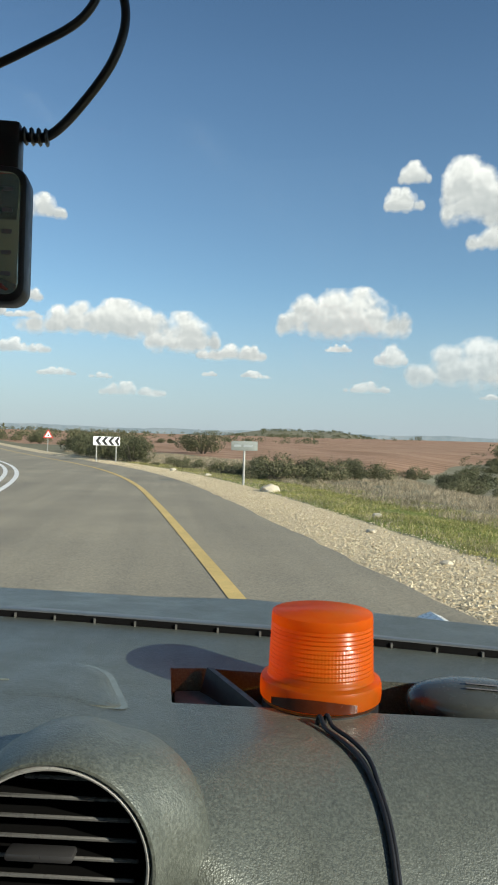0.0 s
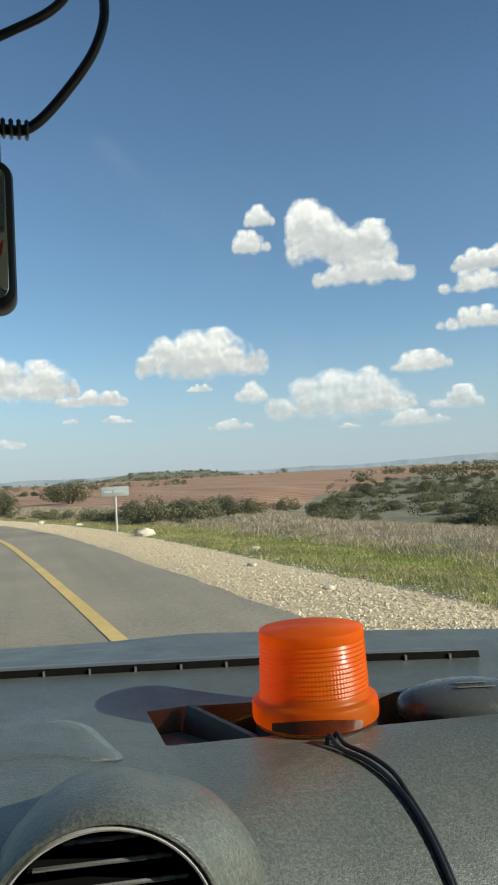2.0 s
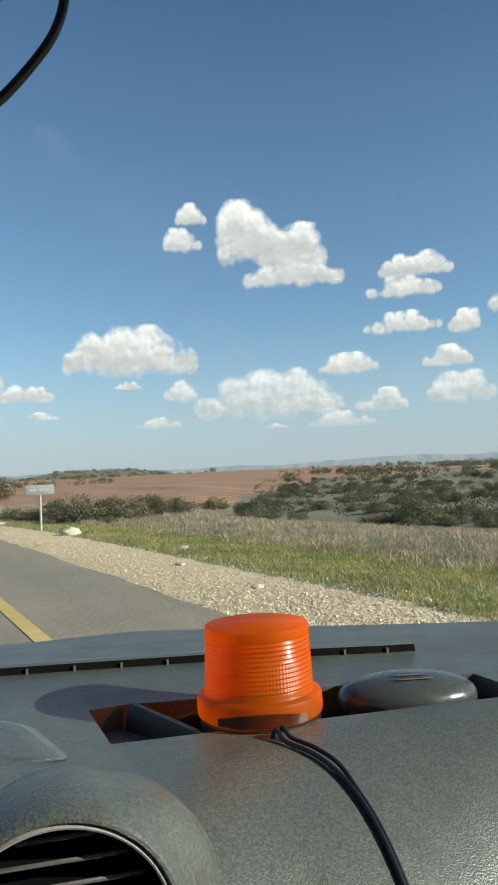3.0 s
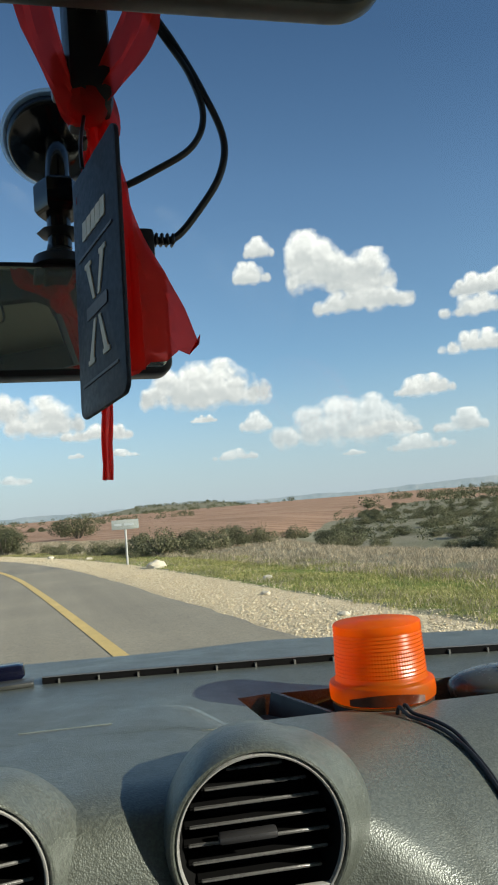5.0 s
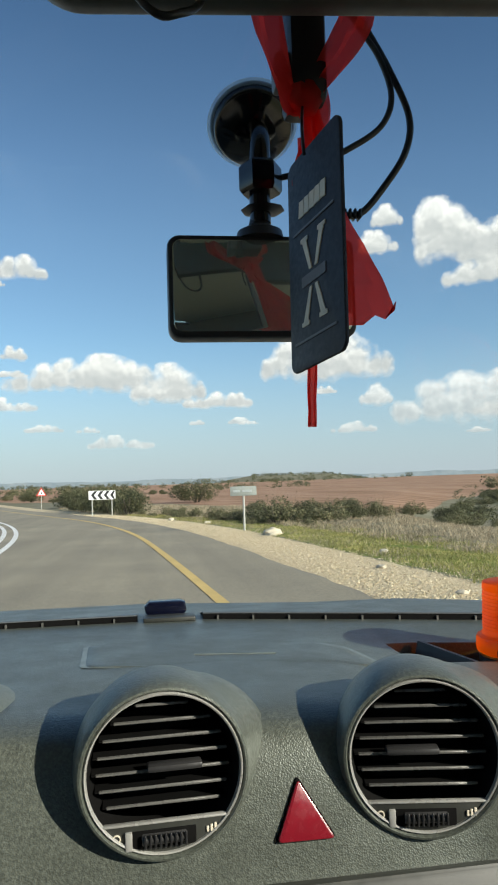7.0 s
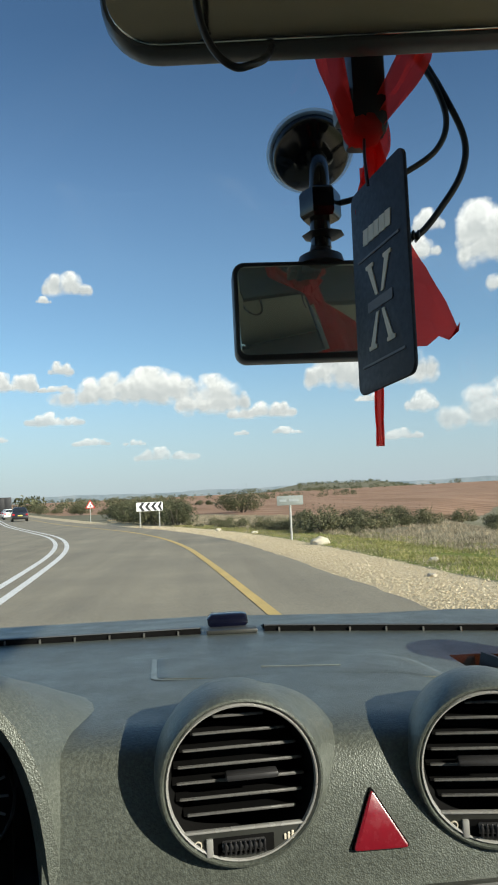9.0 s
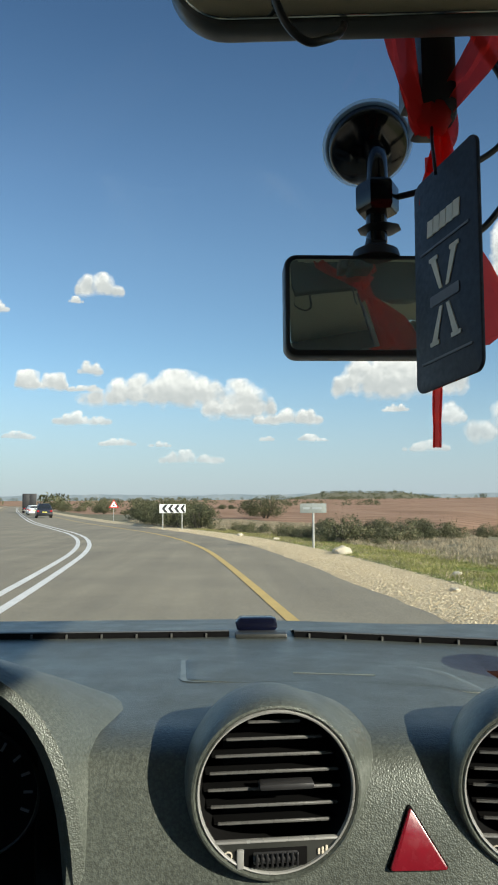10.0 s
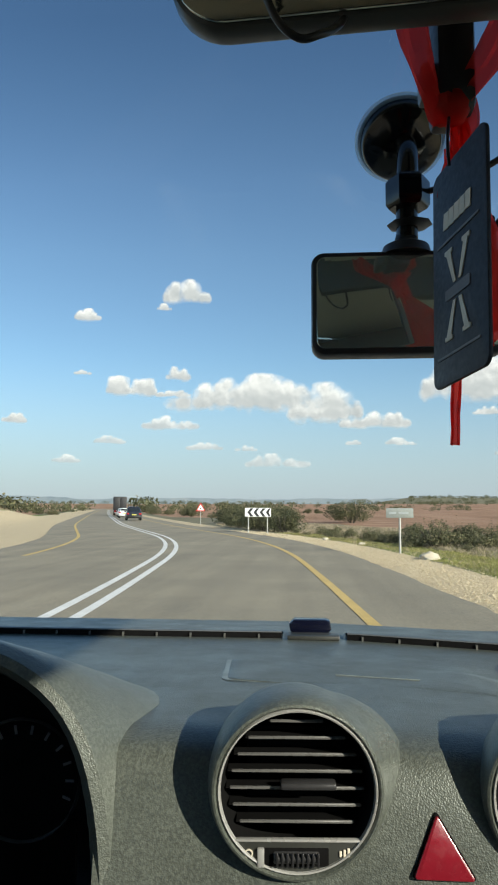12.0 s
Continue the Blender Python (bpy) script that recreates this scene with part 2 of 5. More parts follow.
def ground_material():
    """Gravel verge, green verge and ploughed field by a cover attribute, dry scrub soil for the rest."""
    m, nt, b, co = start("verge_and_fields")
    cover = nt.nodes.new("ShaderNodeVertexColor")
    cover.layer_name = "cover"
    sep = nt.nodes.new("ShaderNodeSeparateColor")
    nt.links.new(cover.outputs[0], sep.inputs[0])
    ragged = maths(nt, "MULTIPLY", maths(nt, "SUBTRACT", noise_tex(nt, co, 1.6, 6, 0.65), 0.5), 0.9)

    def mask(ch):
        v = maths(nt, "ADD", ch, ragged)
        return maths(nt, "MULTIPLY", maths(nt, "SUBTRACT", v, 0.42), 6.0, True)

    soil = ramp(nt, noise_tex(nt, co, 5, 6, 0.7), ((0.25, (0.14, 0.125, 0.085)), (0.5, (0.21, 0.195, 0.135)), (0.75, (0.28, 0.255, 0.18))))
    patches = ramp(nt, noise_tex(nt, co, 0.12, 4), ((0.4, (0.13, 0.135, 0.075)), (0.62, (0.24, 0.22, 0.155))))
    soil = mixc(nt, 0.5, soil, patches)
    green = ramp(nt, noise_tex(nt, co, 3, 6, 0.7), ((0.3, (0.09, 0.12, 0.025)), (0.55, (0.17, 0.20, 0.045)), (0.8, (0.25, 0.24, 0.09))))
    vor = nt.nodes.new("ShaderNodeTexVoronoi")
    vor.inputs["Scale"].default_value = 24
    nt.links.new(co, vor.inputs["Vector"])
    peb = ramp(nt, vor.outputs["Color"], ((0.1, (0.47, 0.375, 0.235)), (0.5, (0.62, 0.51, 0.33)), (0.9, (0.76, 0.645, 0.45))))
    dirt = ramp(nt, noise_tex(nt, co, 0.8, 6, 0.65), ((0.3, (0.47, 0.37, 0.235)), (0.7, (0.63, 0.525, 0.35))))
    gravel = mixc(nt, 0.5, peb, dirt)
    warp = nt.nodes.new("ShaderNodeMapping")
    warp.inputs["Rotation"].default_value = (0, 0, radians(32))
    warp.inputs["Scale"].default_value = (1, 0.12, 1)
    nt.links.new(co, warp.inputs[0])
    furrow = noise_tex(nt, warp.outputs[0], 0.11, 4, 0.6)
    field = ramp(nt, furrow, ((0.36, (0.25, 0.146, 0.090)), (0.5, (0.345, 0.212, 0.138)), (0.64, (0.43, 0.278, 0.188))))
    wave = nt.nodes.new("ShaderNodeTexWave")
    wave.inputs["Scale"].default_value, wave.inputs["Distortion"].default_value, wave.inputs["Detail Scale"].default_value = 0.045, 5.0, 0.15
    turned = nt.nodes.new("ShaderNodeMapping")
    turned.inputs["Rotation"].default_value = (0, 0, radians(-38))
    nt.links.new(co, turned.inputs[0]), nt.links.new(turned.outputs[0], wave.inputs["Vector"])
    field = mixc(nt, 0.45, field, ramp(nt, wave.outputs["Fac"], ((0.1, (0.25, 0.145, 0.090)), (0.6, (0.42, 0.268, 0.178)))))
    clods = ramp(nt, noise_tex(nt, co, 0.5, 6, 0.7), ((0.3, (0.85, 0.85, 0.85)), (0.7, (1.12, 1.1, 1.08))))
    field = mixc(nt, 1.0, field, clods, "MULTIPLY")
    c = mixc(nt, mask(sep.outputs[2]), soil, field)
    c = mixc(nt, mask(sep.outputs[1]), c, green)
    gm = mask(sep.outputs[0])
    c = mixc(nt, gm, c, gravel)
    nt.links.new(c, b.inputs["Base Color"])
    b.inputs["Roughness"].default_value, b.inputs["Specular IOR Level"].default_value = 0.95, 0.15
    h = maths(nt, "ADD", maths(nt, "MULTIPLY", vor.outputs["Distance"], -0.6), noise_tex(nt, co, 9, 5, 0.7))
    bump(nt, b, h, 0.8, 0.04)
    return m


M["ground"] = ground_material()


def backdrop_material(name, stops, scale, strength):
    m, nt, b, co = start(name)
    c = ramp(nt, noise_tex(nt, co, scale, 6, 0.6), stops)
    # the surface glows by itself, unlit by sun or sky
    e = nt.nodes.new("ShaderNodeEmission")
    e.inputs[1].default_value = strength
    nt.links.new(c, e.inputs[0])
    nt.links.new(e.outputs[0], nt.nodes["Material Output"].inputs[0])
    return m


# the haze of distance is put into this blue-grey
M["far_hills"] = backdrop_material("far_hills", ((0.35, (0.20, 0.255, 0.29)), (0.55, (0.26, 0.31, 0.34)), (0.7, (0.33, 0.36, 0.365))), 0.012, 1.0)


def cloud_material():
    """A glowing cloud of the backdrop: puffs from the puff attribute, frayed by noise, with billows coloured lighter
    towards the sun.
    """
    m, nt, b, co = start("cumulus")
    at = nt.nodes.new("ShaderNodeVertexColor")
    at.layer_name = "puff"
    sep = nt.nodes.new("ShaderNodeSeparateColor")
    nt.links.new(at.outputs[0], sep.inputs[0])
    n1, n2 = noise_tex(nt, co, 0.0095, 10, 0.56), noise_tex(nt, co, 0.032, 7, 0.6)
    shift = nt.nodes.new("ShaderNodeMapping")
    shift.inputs["Location"].default_value = (14, -4, 22)
    nt.links.new(co, shift.inputs[0])
    n3 = noise_tex(nt, shift.outputs[0], 0.0095, 10, 0.56)
    d = maths(nt, "ADD", sep.outputs[0], maths(nt, "MULTIPLY", maths(nt, "SUBTRACT", n1, 0.5), 1.5))
    d = maths(nt, "ADD", d, maths(nt, "MULTIPLY", maths(nt, "SUBTRACT", n2, 0.5), 0.45))
    a = maths(nt, "MULTIPLY", maths(nt, "SUBTRACT", d, 0.155), 1.9, True)
    a = maths(nt, "MULTIPLY", a, maths(nt, "MULTIPLY", sep.outputs[0], 6.0, True))
    a = maths(nt, "MULTIPLY", a, sep.outputs[2])
    # sunlit tops and shaded undersides are toned into the emission colour
    relief = maths(nt, "MULTIPLY", maths(nt, "SUBTRACT", n1, n3), 1.3)
    thin = maths(nt, "MULTIPLY", maths(nt, "SUBTRACT", 0.85, d), 0.35)
    tone = maths(nt, "ADD", maths(nt, "ADD", sep.outputs[1], relief), thin)
    c = ramp(nt, tone, ((0.08, (0.355, 0.385, 0.41)), (0.45, (0.475, 0.495, 0.51)), (0.85, (0.76, 0.765, 0.76))))
    e = nt.nodes.new("ShaderNodeEmission")
    nt.links.new(c, e.inputs[0])
    tr = nt.nodes.new("ShaderNodeBsdfTransparent")
    mix = nt.nodes.new("ShaderNodeMixShader")
    nt.links.new(a, mix.inputs[0]), nt.links.new(tr.outputs[0], mix.inputs[1]), nt.links.new(e.outputs[0], mix.inputs[2])
    nt.links.new(mix.outputs[0], nt.nodes["Material Output"].inputs[0])
    return m


M["cloud"] = cloud_material()


def windscreen_material():
    """Clear glass with a blue-grey shade band along its upper edge."""
    m, nt, b, co = start("windscreen_glass")
    sep = nt.nodes.new("ShaderNodeSeparateXYZ")
    nt.links.new(co, sep.inputs[0])
    band = ramp(nt, maths(nt, "MULTIPLY", maths(nt, "SUBTRACT", sep.outputs[2], Z0 + 0.435), 8.0, True),
                ((0.0, (0.95, 0.965, 0.965)), (0.35, (0.88, 0.91, 0.935)), (1.0, (0.61, 0.69, 0.76))))
    tr = nt.nodes.new("ShaderNodeBsdfTransparent")
    nt.links.new(band, tr.inputs[0])
    gl = nt.nodes.new("ShaderNodeBsdfGlossy")
    gl.inputs["Roughness"].default_value = 0.03
    mix = nt.nodes.new("ShaderNodeMixShader")
    mix.inputs[0].default_value = 0.03
    nt.links.new(tr.outputs[0], mix.inputs[1]), nt.links.new(gl.outputs[0], mix.inputs[2])
    nt.links.new(mix.outputs[0], nt.nodes["Material Output"].inputs[0])
    return m


M["glass"] = windscreen_material()


# ---- mesh helpers ----
def part(name, bm, material, parent=None, label="", smooth=True):
    """Links a bmesh as one mesh object, under a thing or a part if one is given."""
    me = bpy.data.meshes.new(name)
    bm.to_mesh(me)
    bm.free()
    me.materials.append(M[material])
    if smooth:
        me.shade_smooth()
        me.set_sharp_from_angle(angle=radians(38))
    ob = new(name, me)
    if parent is not None:
        ob.parent = parent
        ob.matrix_parent_inverse = parent.matrix_world.inverted() if parent.type == "EMPTY" else Matrix()
    if label:
        tagged(ob, label)
    return ob


def thing(name, label, category, at=(0, 0, 0), group="", kind=""):
    ob = new(name)
    ob.empty_display_size = 0.05
    ob.location = at
    bpy.context.view_layer.update()
    return tagged(ob, label, category, group, kind)


def from_data(verts, faces):
    bm = bmesh.new()
    vs = [bm.verts.new(v) for v in verts]
    for f in faces:
        bm.faces.new([vs[i] for i in f])
    return bm


def add_box(bm, lo, hi, m=None, bevel=0.0, seg=2):
    made = bmesh.ops.create_cube(bm, size=1.0)["verts"]
    c, s = (Vector(lo) + Vector(hi)) / 2, Vector(hi) - Vector(lo)
    for v in made:
        v.co = Vector((v.co.x * s.x, v.co.y * s.y, v.co.z * s.z)) + c
    if bevel:
        edges = list({e for v in made for e in v.link_edges})
        out = bmesh.ops.bevel(bm, geom=edges, offset=bevel, segments=seg, affect="EDGES", profile=0.5)
        made = list({v for f in out["faces"] for v in f.verts} | {v for v in made if v.is_valid})
    if m is not None:
        bmesh.ops.transform(bm, matrix=m, verts=made)
    return made


def box(lo, hi, m=None, bevel=0.0, seg=2):
    bm = bmesh.new()
    add_box(bm, lo, hi, m, bevel, seg)
    return bm


def revolve(profile, steps=48, axis="z", at=(0, 0, 0), closed=False):
    """Turns (radius, height) pairs round an axis through at."""
    bm = bmesh.new()
    rings = []
    for r, h in profile:
        ring = []
        for i in range(steps):
            a = 2 * math.pi * i / steps
            u, w = r * math.cos(a), r * math.sin(a)
            p = (u, w, h) if axis == "z" else (u, h, w)
            ring.append(bm.verts.new(Vector(p) + Vector(at)))
        rings.append(ring)
    for a, b in zip(rings, rings[1:] + (rings[:1] if closed else [])):
        for i in range(steps):
            j = (i + 1) % steps
            bm.faces.new((a[i], a[j], b[j], b[i]))
    if not closed:
        for ring, r in ((rings[0], profile[0][0]), (rings[-1], profile[-1][0])):
            if 0 < r < 0.004 or r == 1e-4:
                bm.faces.new(ring)
    bmesh.ops.recalc_face_normals(bm, faces=bm.faces)
    return bm


def smooth_path(points, per=8):
    """A Catmull-Rom line through the points."""
    p = [Vector(q) for q in points]
    p = [2 * p[0] - p[1]] + p + [2 * p[-1] - p[-2]]
    out = []
    for a, b, c, d in zip(p, p[1:], p[2:], p[3:]):
        for i in range(per):
            t = i / per
            out.append(0.5 * ((2 * b) + (c - a) * t + (2 * a - 5 * b + 4 * c - d) * t * t + (3 * b - a - 3 * c + d) * t ** 3))
    return out + [p[-2]]


def tube(points, radius, sides=10, per=8):
    path = smooth_path(points, per)
    bm = bmesh.new()
    rings = []
    for i, q in enumerate(path):
        d = (path[min(i + 1, len(path) - 1)] - path[max(i - 1, 0)]).normalized()
        u = d.orthogonal().normalized() if i == 0 else (u - d * u.dot(d)).normalized()
        w = d.cross(u)
        rings.append([bm.verts.new(q + (u * math.cos(2 * math.pi * k / sides) + w * math.sin(2 * math.pi * k / sides)) * radius) for k in range(sides)])
    for a, b in zip(rings, rings[1:]):
        for i in range(sides):
            j = (i + 1) % sides
            bm.faces.new((a[i], a[j], b[j], b[i]))
    bm.faces.new(rings[0]), bm.faces.new(rings[-1])
    bmesh.ops.recalc_face_normals(bm, faces=bm.faces)
    return bm


def rounded(w, h, r, n=6):
    """The outline of a rounded rectangle of that size round the origin."""
    out = []
    for cx, cz, a0 in ((w / 2 - r, h / 2 - r, 0), (-w / 2 + r, h / 2 - r, 90), (-w / 2 + r, -h / 2 + r, 180), (w / 2 - r, -h / 2 + r, 270)):
        for i in range(n + 1):
            a = radians(a0 + 90 * i / n)
            out.append((cx + r * math.cos(a), cz + r * math.sin(a)))
    return out


def slab(outline, depth, m, bevel=0.0):
    """An outline in x and z, thickened towards +y, at the pose m."""
    bm = bmesh.new()
    f = [bm.verts.new((x, 0, z)) for x, z in outline]
    b = [bm.verts.new((x, depth, z)) for x, z in outline]
    n = len(outline)
    front, back = bm.faces.new(f), bm.faces.new(b[::-1])
    for i in range(n):
        bm.faces.new((f[i], b[i], b[(i + 1) % n], f[(i + 1) % n]))
    bmesh.ops.recalc_face_normals(bm, faces=bm.faces)
    if bevel:
        edges = [e for e in bm.edges if e.is_manifold and (front in e.link_faces or back in e.link_faces)]
        bmesh.ops.bevel(bm, geom=edges, offset=bevel, segments=2, affect="EDGES", profile=0.5)
    bm.transform(m)
    return bm


def fast_mesh(name, verts, faces, material, smooth=False):
    me = bpy.data.meshes.new(name)
    me.from_pydata([tuple(v) for v in verts], [], [tuple(f) for f in faces])
    me.materials.append(M[material])
    if smooth:
        me.shade_smooth()
    return me


def step(a, b, x):
    t = np.clip((np.asarray(x, float) - a) / (b - a), 0, 1)
    return t * t * (3 - 2 * t)


def lumps(x, y, scale, seed=0):
    """Smooth undulation from -1 to 1."""
    r = np.random.RandomState(seed)
    out = 0
    for k in range(7):
        a, f, p = r.uniform(0, 2 * math.pi), r.uniform(0.6, 2.2) / scale, r.uniform(0, 6.3)
        out = out + np.sin((x * math.cos(a) + y * math.sin(a)) * f * 2 * math.pi + p)
    return out / 7


# ---- the lie of the land ----
def road_line():
    """The double white line, from behind the car round the left-hand bend: places and headings at every half metre."""
    pts, x, y = [], 1.22, -60.0
    while len(pts) < 1100:
        turn = float(np.interp(y, (0, 8, 18, 28, 38, 50, 70, 300, 420), (3.4, 4.4, 5.6, 12.0, 18.5, 18.5, 16.2, 15.0, 40)))
        pts.append((x, y, radians(turn)))
        x, y = x - 0.5 * math.sin(radians(turn)), y + 0.5 * math.cos(radians(turn))
    return np.array(pts)


ROAD = road_line()
EDGE = 5.35       # from the white line to the edge of the asphalt


def beside(x, y):
    """How far a place lies to the right of the white line."""
    x, y = np.atleast_1d(np.asarray(x, float)), np.atleast_1d(np.asarray(y, float))
    out = np.empty(len(x))
    for i in range(0, len(x), 4000):
        dx, dy = x[i:i + 4000, None] - ROAD[::4, 0], y[i:i + 4000, None] - ROAD[::4, 1]
        k = np.argmin(dx * dx + dy * dy, 1)
        a = ROAD[::4, 2][k]
        near = dx[np.arange(len(k)), k] * np.cos(a) + dy[np.arange(len(k)), k] * np.sin(a)
        far = np.hypot(dx[np.arange(len(k)), k], dy[np.arange(len(k)), k])
        out[i:i + 4000] = np.where(np.abs(near) > 0.3 * far, np.sign(near) * far, near)
    return out


def height(x, y):
    """The ground's height over the asphalt beside the car."""
    x, y = np.asarray(x, float), np.asarray(y, float)
    d, az = np.hypot(x, y), np.degrees(np.arctan2(-x, y))
    crest = np.interp(az, (-180, -60, -46, -38, -31, -20, -8, 6, 30, 60, 180), (0.6, 0.4, 0.35, 0.55, 1.0, 1.05, 1.0, 0.95, 0.9, 0.6, 0.6))
    r = np.minimum(d, 900)
    z = 0.0042 * np.maximum(0, r - 10) * (0.6 + 0.4 * crest) + 1.15e-5 * crest * r * r - 0.02 * np.maximum(0, np.minimum(d, 2500) - 900)
    side = beside(x.ravel(), y.ravel()).reshape(x.shape)
    off = np.maximum(np.abs(side) - EDGE - 1.5, 0)
    z = z + lumps(x, y, 60, 3) * 0.0028 * d * step(0, 25, off) * step(900, 500, d) * 0.5 + lumps(x, y, 9, 5) * 0.07 * step(0, 2, off)
    z = z - 0.16 * step(0.0, 3.5, off) * step(400, 100, d)
    plateau = step(9.4, 2.2, np.abs(az + 10.6)) * step(350, 120, np.abs(d - 1450))
    z = z + plateau * (25 + 2 * lumps(x, y, 90, 8))
    z = z - 0.95 * step(5, 20, np.maximum(side - EDGE, 0)) * step(200, 110, d) * step(-16, -25, az) * (az < 0)
    bank = np.exp(-((side + EDGE + 9) / 4.5) ** 2) * np.exp(-((d - 85) / 30) ** 2)
    return z + 1.5 * bank


# ---- ground, road, backdrop ----
def build_ground():
    az = np.radians(np.concatenate([np.arange(-180, -50, 6.0), np.arange(-50, 28, 0.3), np.arange(28, 180, 6.0)]))
    rad = np.concatenate([[0.0], np.geomspace(1.5, 4900, 250)])
    A, R = np.meshgrid(az, rad)
    X, Y = -np.sin(A) * R, np.cos(A) * R
    Z = height(X, Y)
    side = beside(X.ravel(), Y.ravel()).reshape(X.shape)
    on_road = step(EDGE + 1.0, EDGE - 0.4, np.abs(side))
    Z = Z - 0.05 * on_road
    n, m = X.shape
    idx = np.arange(n * m).reshape(n, m)
    nxt = np.roll(idx, -1, 1)
    faces = np.stack([idx[:-1], idx[1:], nxt[1:], nxt[:-1]], -1).reshape(-1, 4)
    me = fast_mesh("ground", np.stack([X, Y, Z], -1).reshape(-1, 3), faces.tolist(), "ground", True)
    deg = np.degrees(A)
    u = side - EDGE
    gravel = step(2.2, 1.4, u) * step(-1, 0, u) + step(-EDGE * 2 - 9.0, -EDGE * 2 - 6.0, u) * step(-EDGE * 2 + 1, -EDGE * 2, u)
    green = step(1.4, 2.2, u) * step(7.5, 4.2, u) * step(46, 24, R) * (0.75 + 0.45 * lumps(X, Y, 14, 11))
    green = np.maximum(green, step(-EDGE * 2 - 4, -EDGE * 2 - 6, u) * step(-40, -25, u) * 0.42 * (1 + lumps(X, Y, 30, 12)))
    begin = np.interp(deg, (-60, -40, -30, -24, -20, -8, 0, 8, 14, 30), (230, 215, 190, 110, 42, 46, 85, 120, 150, 190))
    begin = begin * (1 + 0.18 * lumps(X, Y, 40, 21))
    field = step(0.92, 1.04, R / begin) * (R < 1000) * np.where(u < 5.5, 0, 1) + (R > 150) * (R < 1000) * (u < -22) * 0.9
    scrub = step(0.12, 0.3, lumps(X, Y, 190, 31)) * step(250, 400, R) * step(-26, -34, deg)
    field = field * (1 - scrub)
    hill = step(9.4, 3.0, np.abs(deg + 10.6)) * (R > 1000) * (R < 2200)
    green = np.maximum(green, 0.12 * hill)
    col = me.color_attributes.new("cover", "FLOAT_COLOR", "POINT")
    data = np.ones((n * m, 4), np.float32)
    data[:, 0], data[:, 1], data[:, 2] = gravel.ravel(), np.clip(green, 0, 1).ravel(), np.clip(field, 0, 1).ravel()
    col.data.foreach_set("color", data.ravel())
    return tagged(new("ground", me), "dry verge, grass and ploughed brown fields", "ground", kind="structure")


build_ground()


def ribbon(name, left, right, lift, material, y0=-50.0, y1=380.0, cuts=1, wobble=0.0):
    """A strip along the road between two distances from the white line, lying on the ground."""
    row = ROAD[(ROAD[:, 1] > y0) & (ROAD[:, 1] < y1)]
    verts, faces = [], []
    for i, (x, y, a) in enumerate(row):
        for k in range(cuts + 1):
            o = left + (right - left) * k / cuts
            if wobble and k in (0, cuts):
                o += wobble * float(lumps(np.array(i * 0.5), np.array(k * 9.0), 2.6, 4))
            verts.append((x + o * math.cos(a), y + o * math.sin(a)))
    v = np.array(verts)
    flat = np.array([(x, y) for x, y, a in row])
    z = np.repeat(height(flat[:, 0], flat[:, 1]), cuts + 1) + lift
    for i in range(len(row) - 1):
        for k in range(cuts):
            a = i * (cuts + 1) + k
            faces.append((a, a + 1, a + cuts + 2, a + cuts + 1))
    return new(name, fast_mesh(name, np.column_stack([v, z]), faces, material, True))


road = tagged(ribbon("road", -EDGE - 0.4, EDGE, 0.03, "asphalt", cuts=12, wobble=0.09), "worn grey asphalt country road bending to one side", "road", kind="structure")
for lo, hi in ((-0.27, -0.12), (0.12, 0.27)):
    line = tagged(ribbon("centre_line", lo - 0.12, hi - 0.12, 0.036, "line_white"), "solid white line painted on the asphalt", "road marking", "double centre line", "structure")
tagged(ribbon("edge_line", EDGE - 1.82, EDGE - 1.67, 0.036, "line_yellow"), "solid yellow line painted along the shoulder", "road marking", kind="structure")
tagged(ribbon("edge_line", -EDGE + 1.2, -EDGE + 1.35, 0.036, "line_yellow", y0=20), "solid yellow line painted along the far shoulder", "road marking", kind="structure")


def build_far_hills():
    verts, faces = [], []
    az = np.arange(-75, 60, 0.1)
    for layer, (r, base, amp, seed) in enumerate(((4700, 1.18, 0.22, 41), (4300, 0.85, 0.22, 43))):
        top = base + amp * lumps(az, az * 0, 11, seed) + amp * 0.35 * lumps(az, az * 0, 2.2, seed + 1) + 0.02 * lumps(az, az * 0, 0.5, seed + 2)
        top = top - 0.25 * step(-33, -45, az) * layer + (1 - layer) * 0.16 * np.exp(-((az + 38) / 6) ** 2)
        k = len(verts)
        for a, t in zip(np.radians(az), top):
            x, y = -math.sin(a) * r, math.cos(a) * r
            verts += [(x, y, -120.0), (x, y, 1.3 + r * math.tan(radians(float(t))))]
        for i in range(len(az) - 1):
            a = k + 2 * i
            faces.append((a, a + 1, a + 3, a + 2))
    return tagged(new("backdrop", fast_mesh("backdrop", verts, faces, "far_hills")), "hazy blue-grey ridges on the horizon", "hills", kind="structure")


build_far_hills()

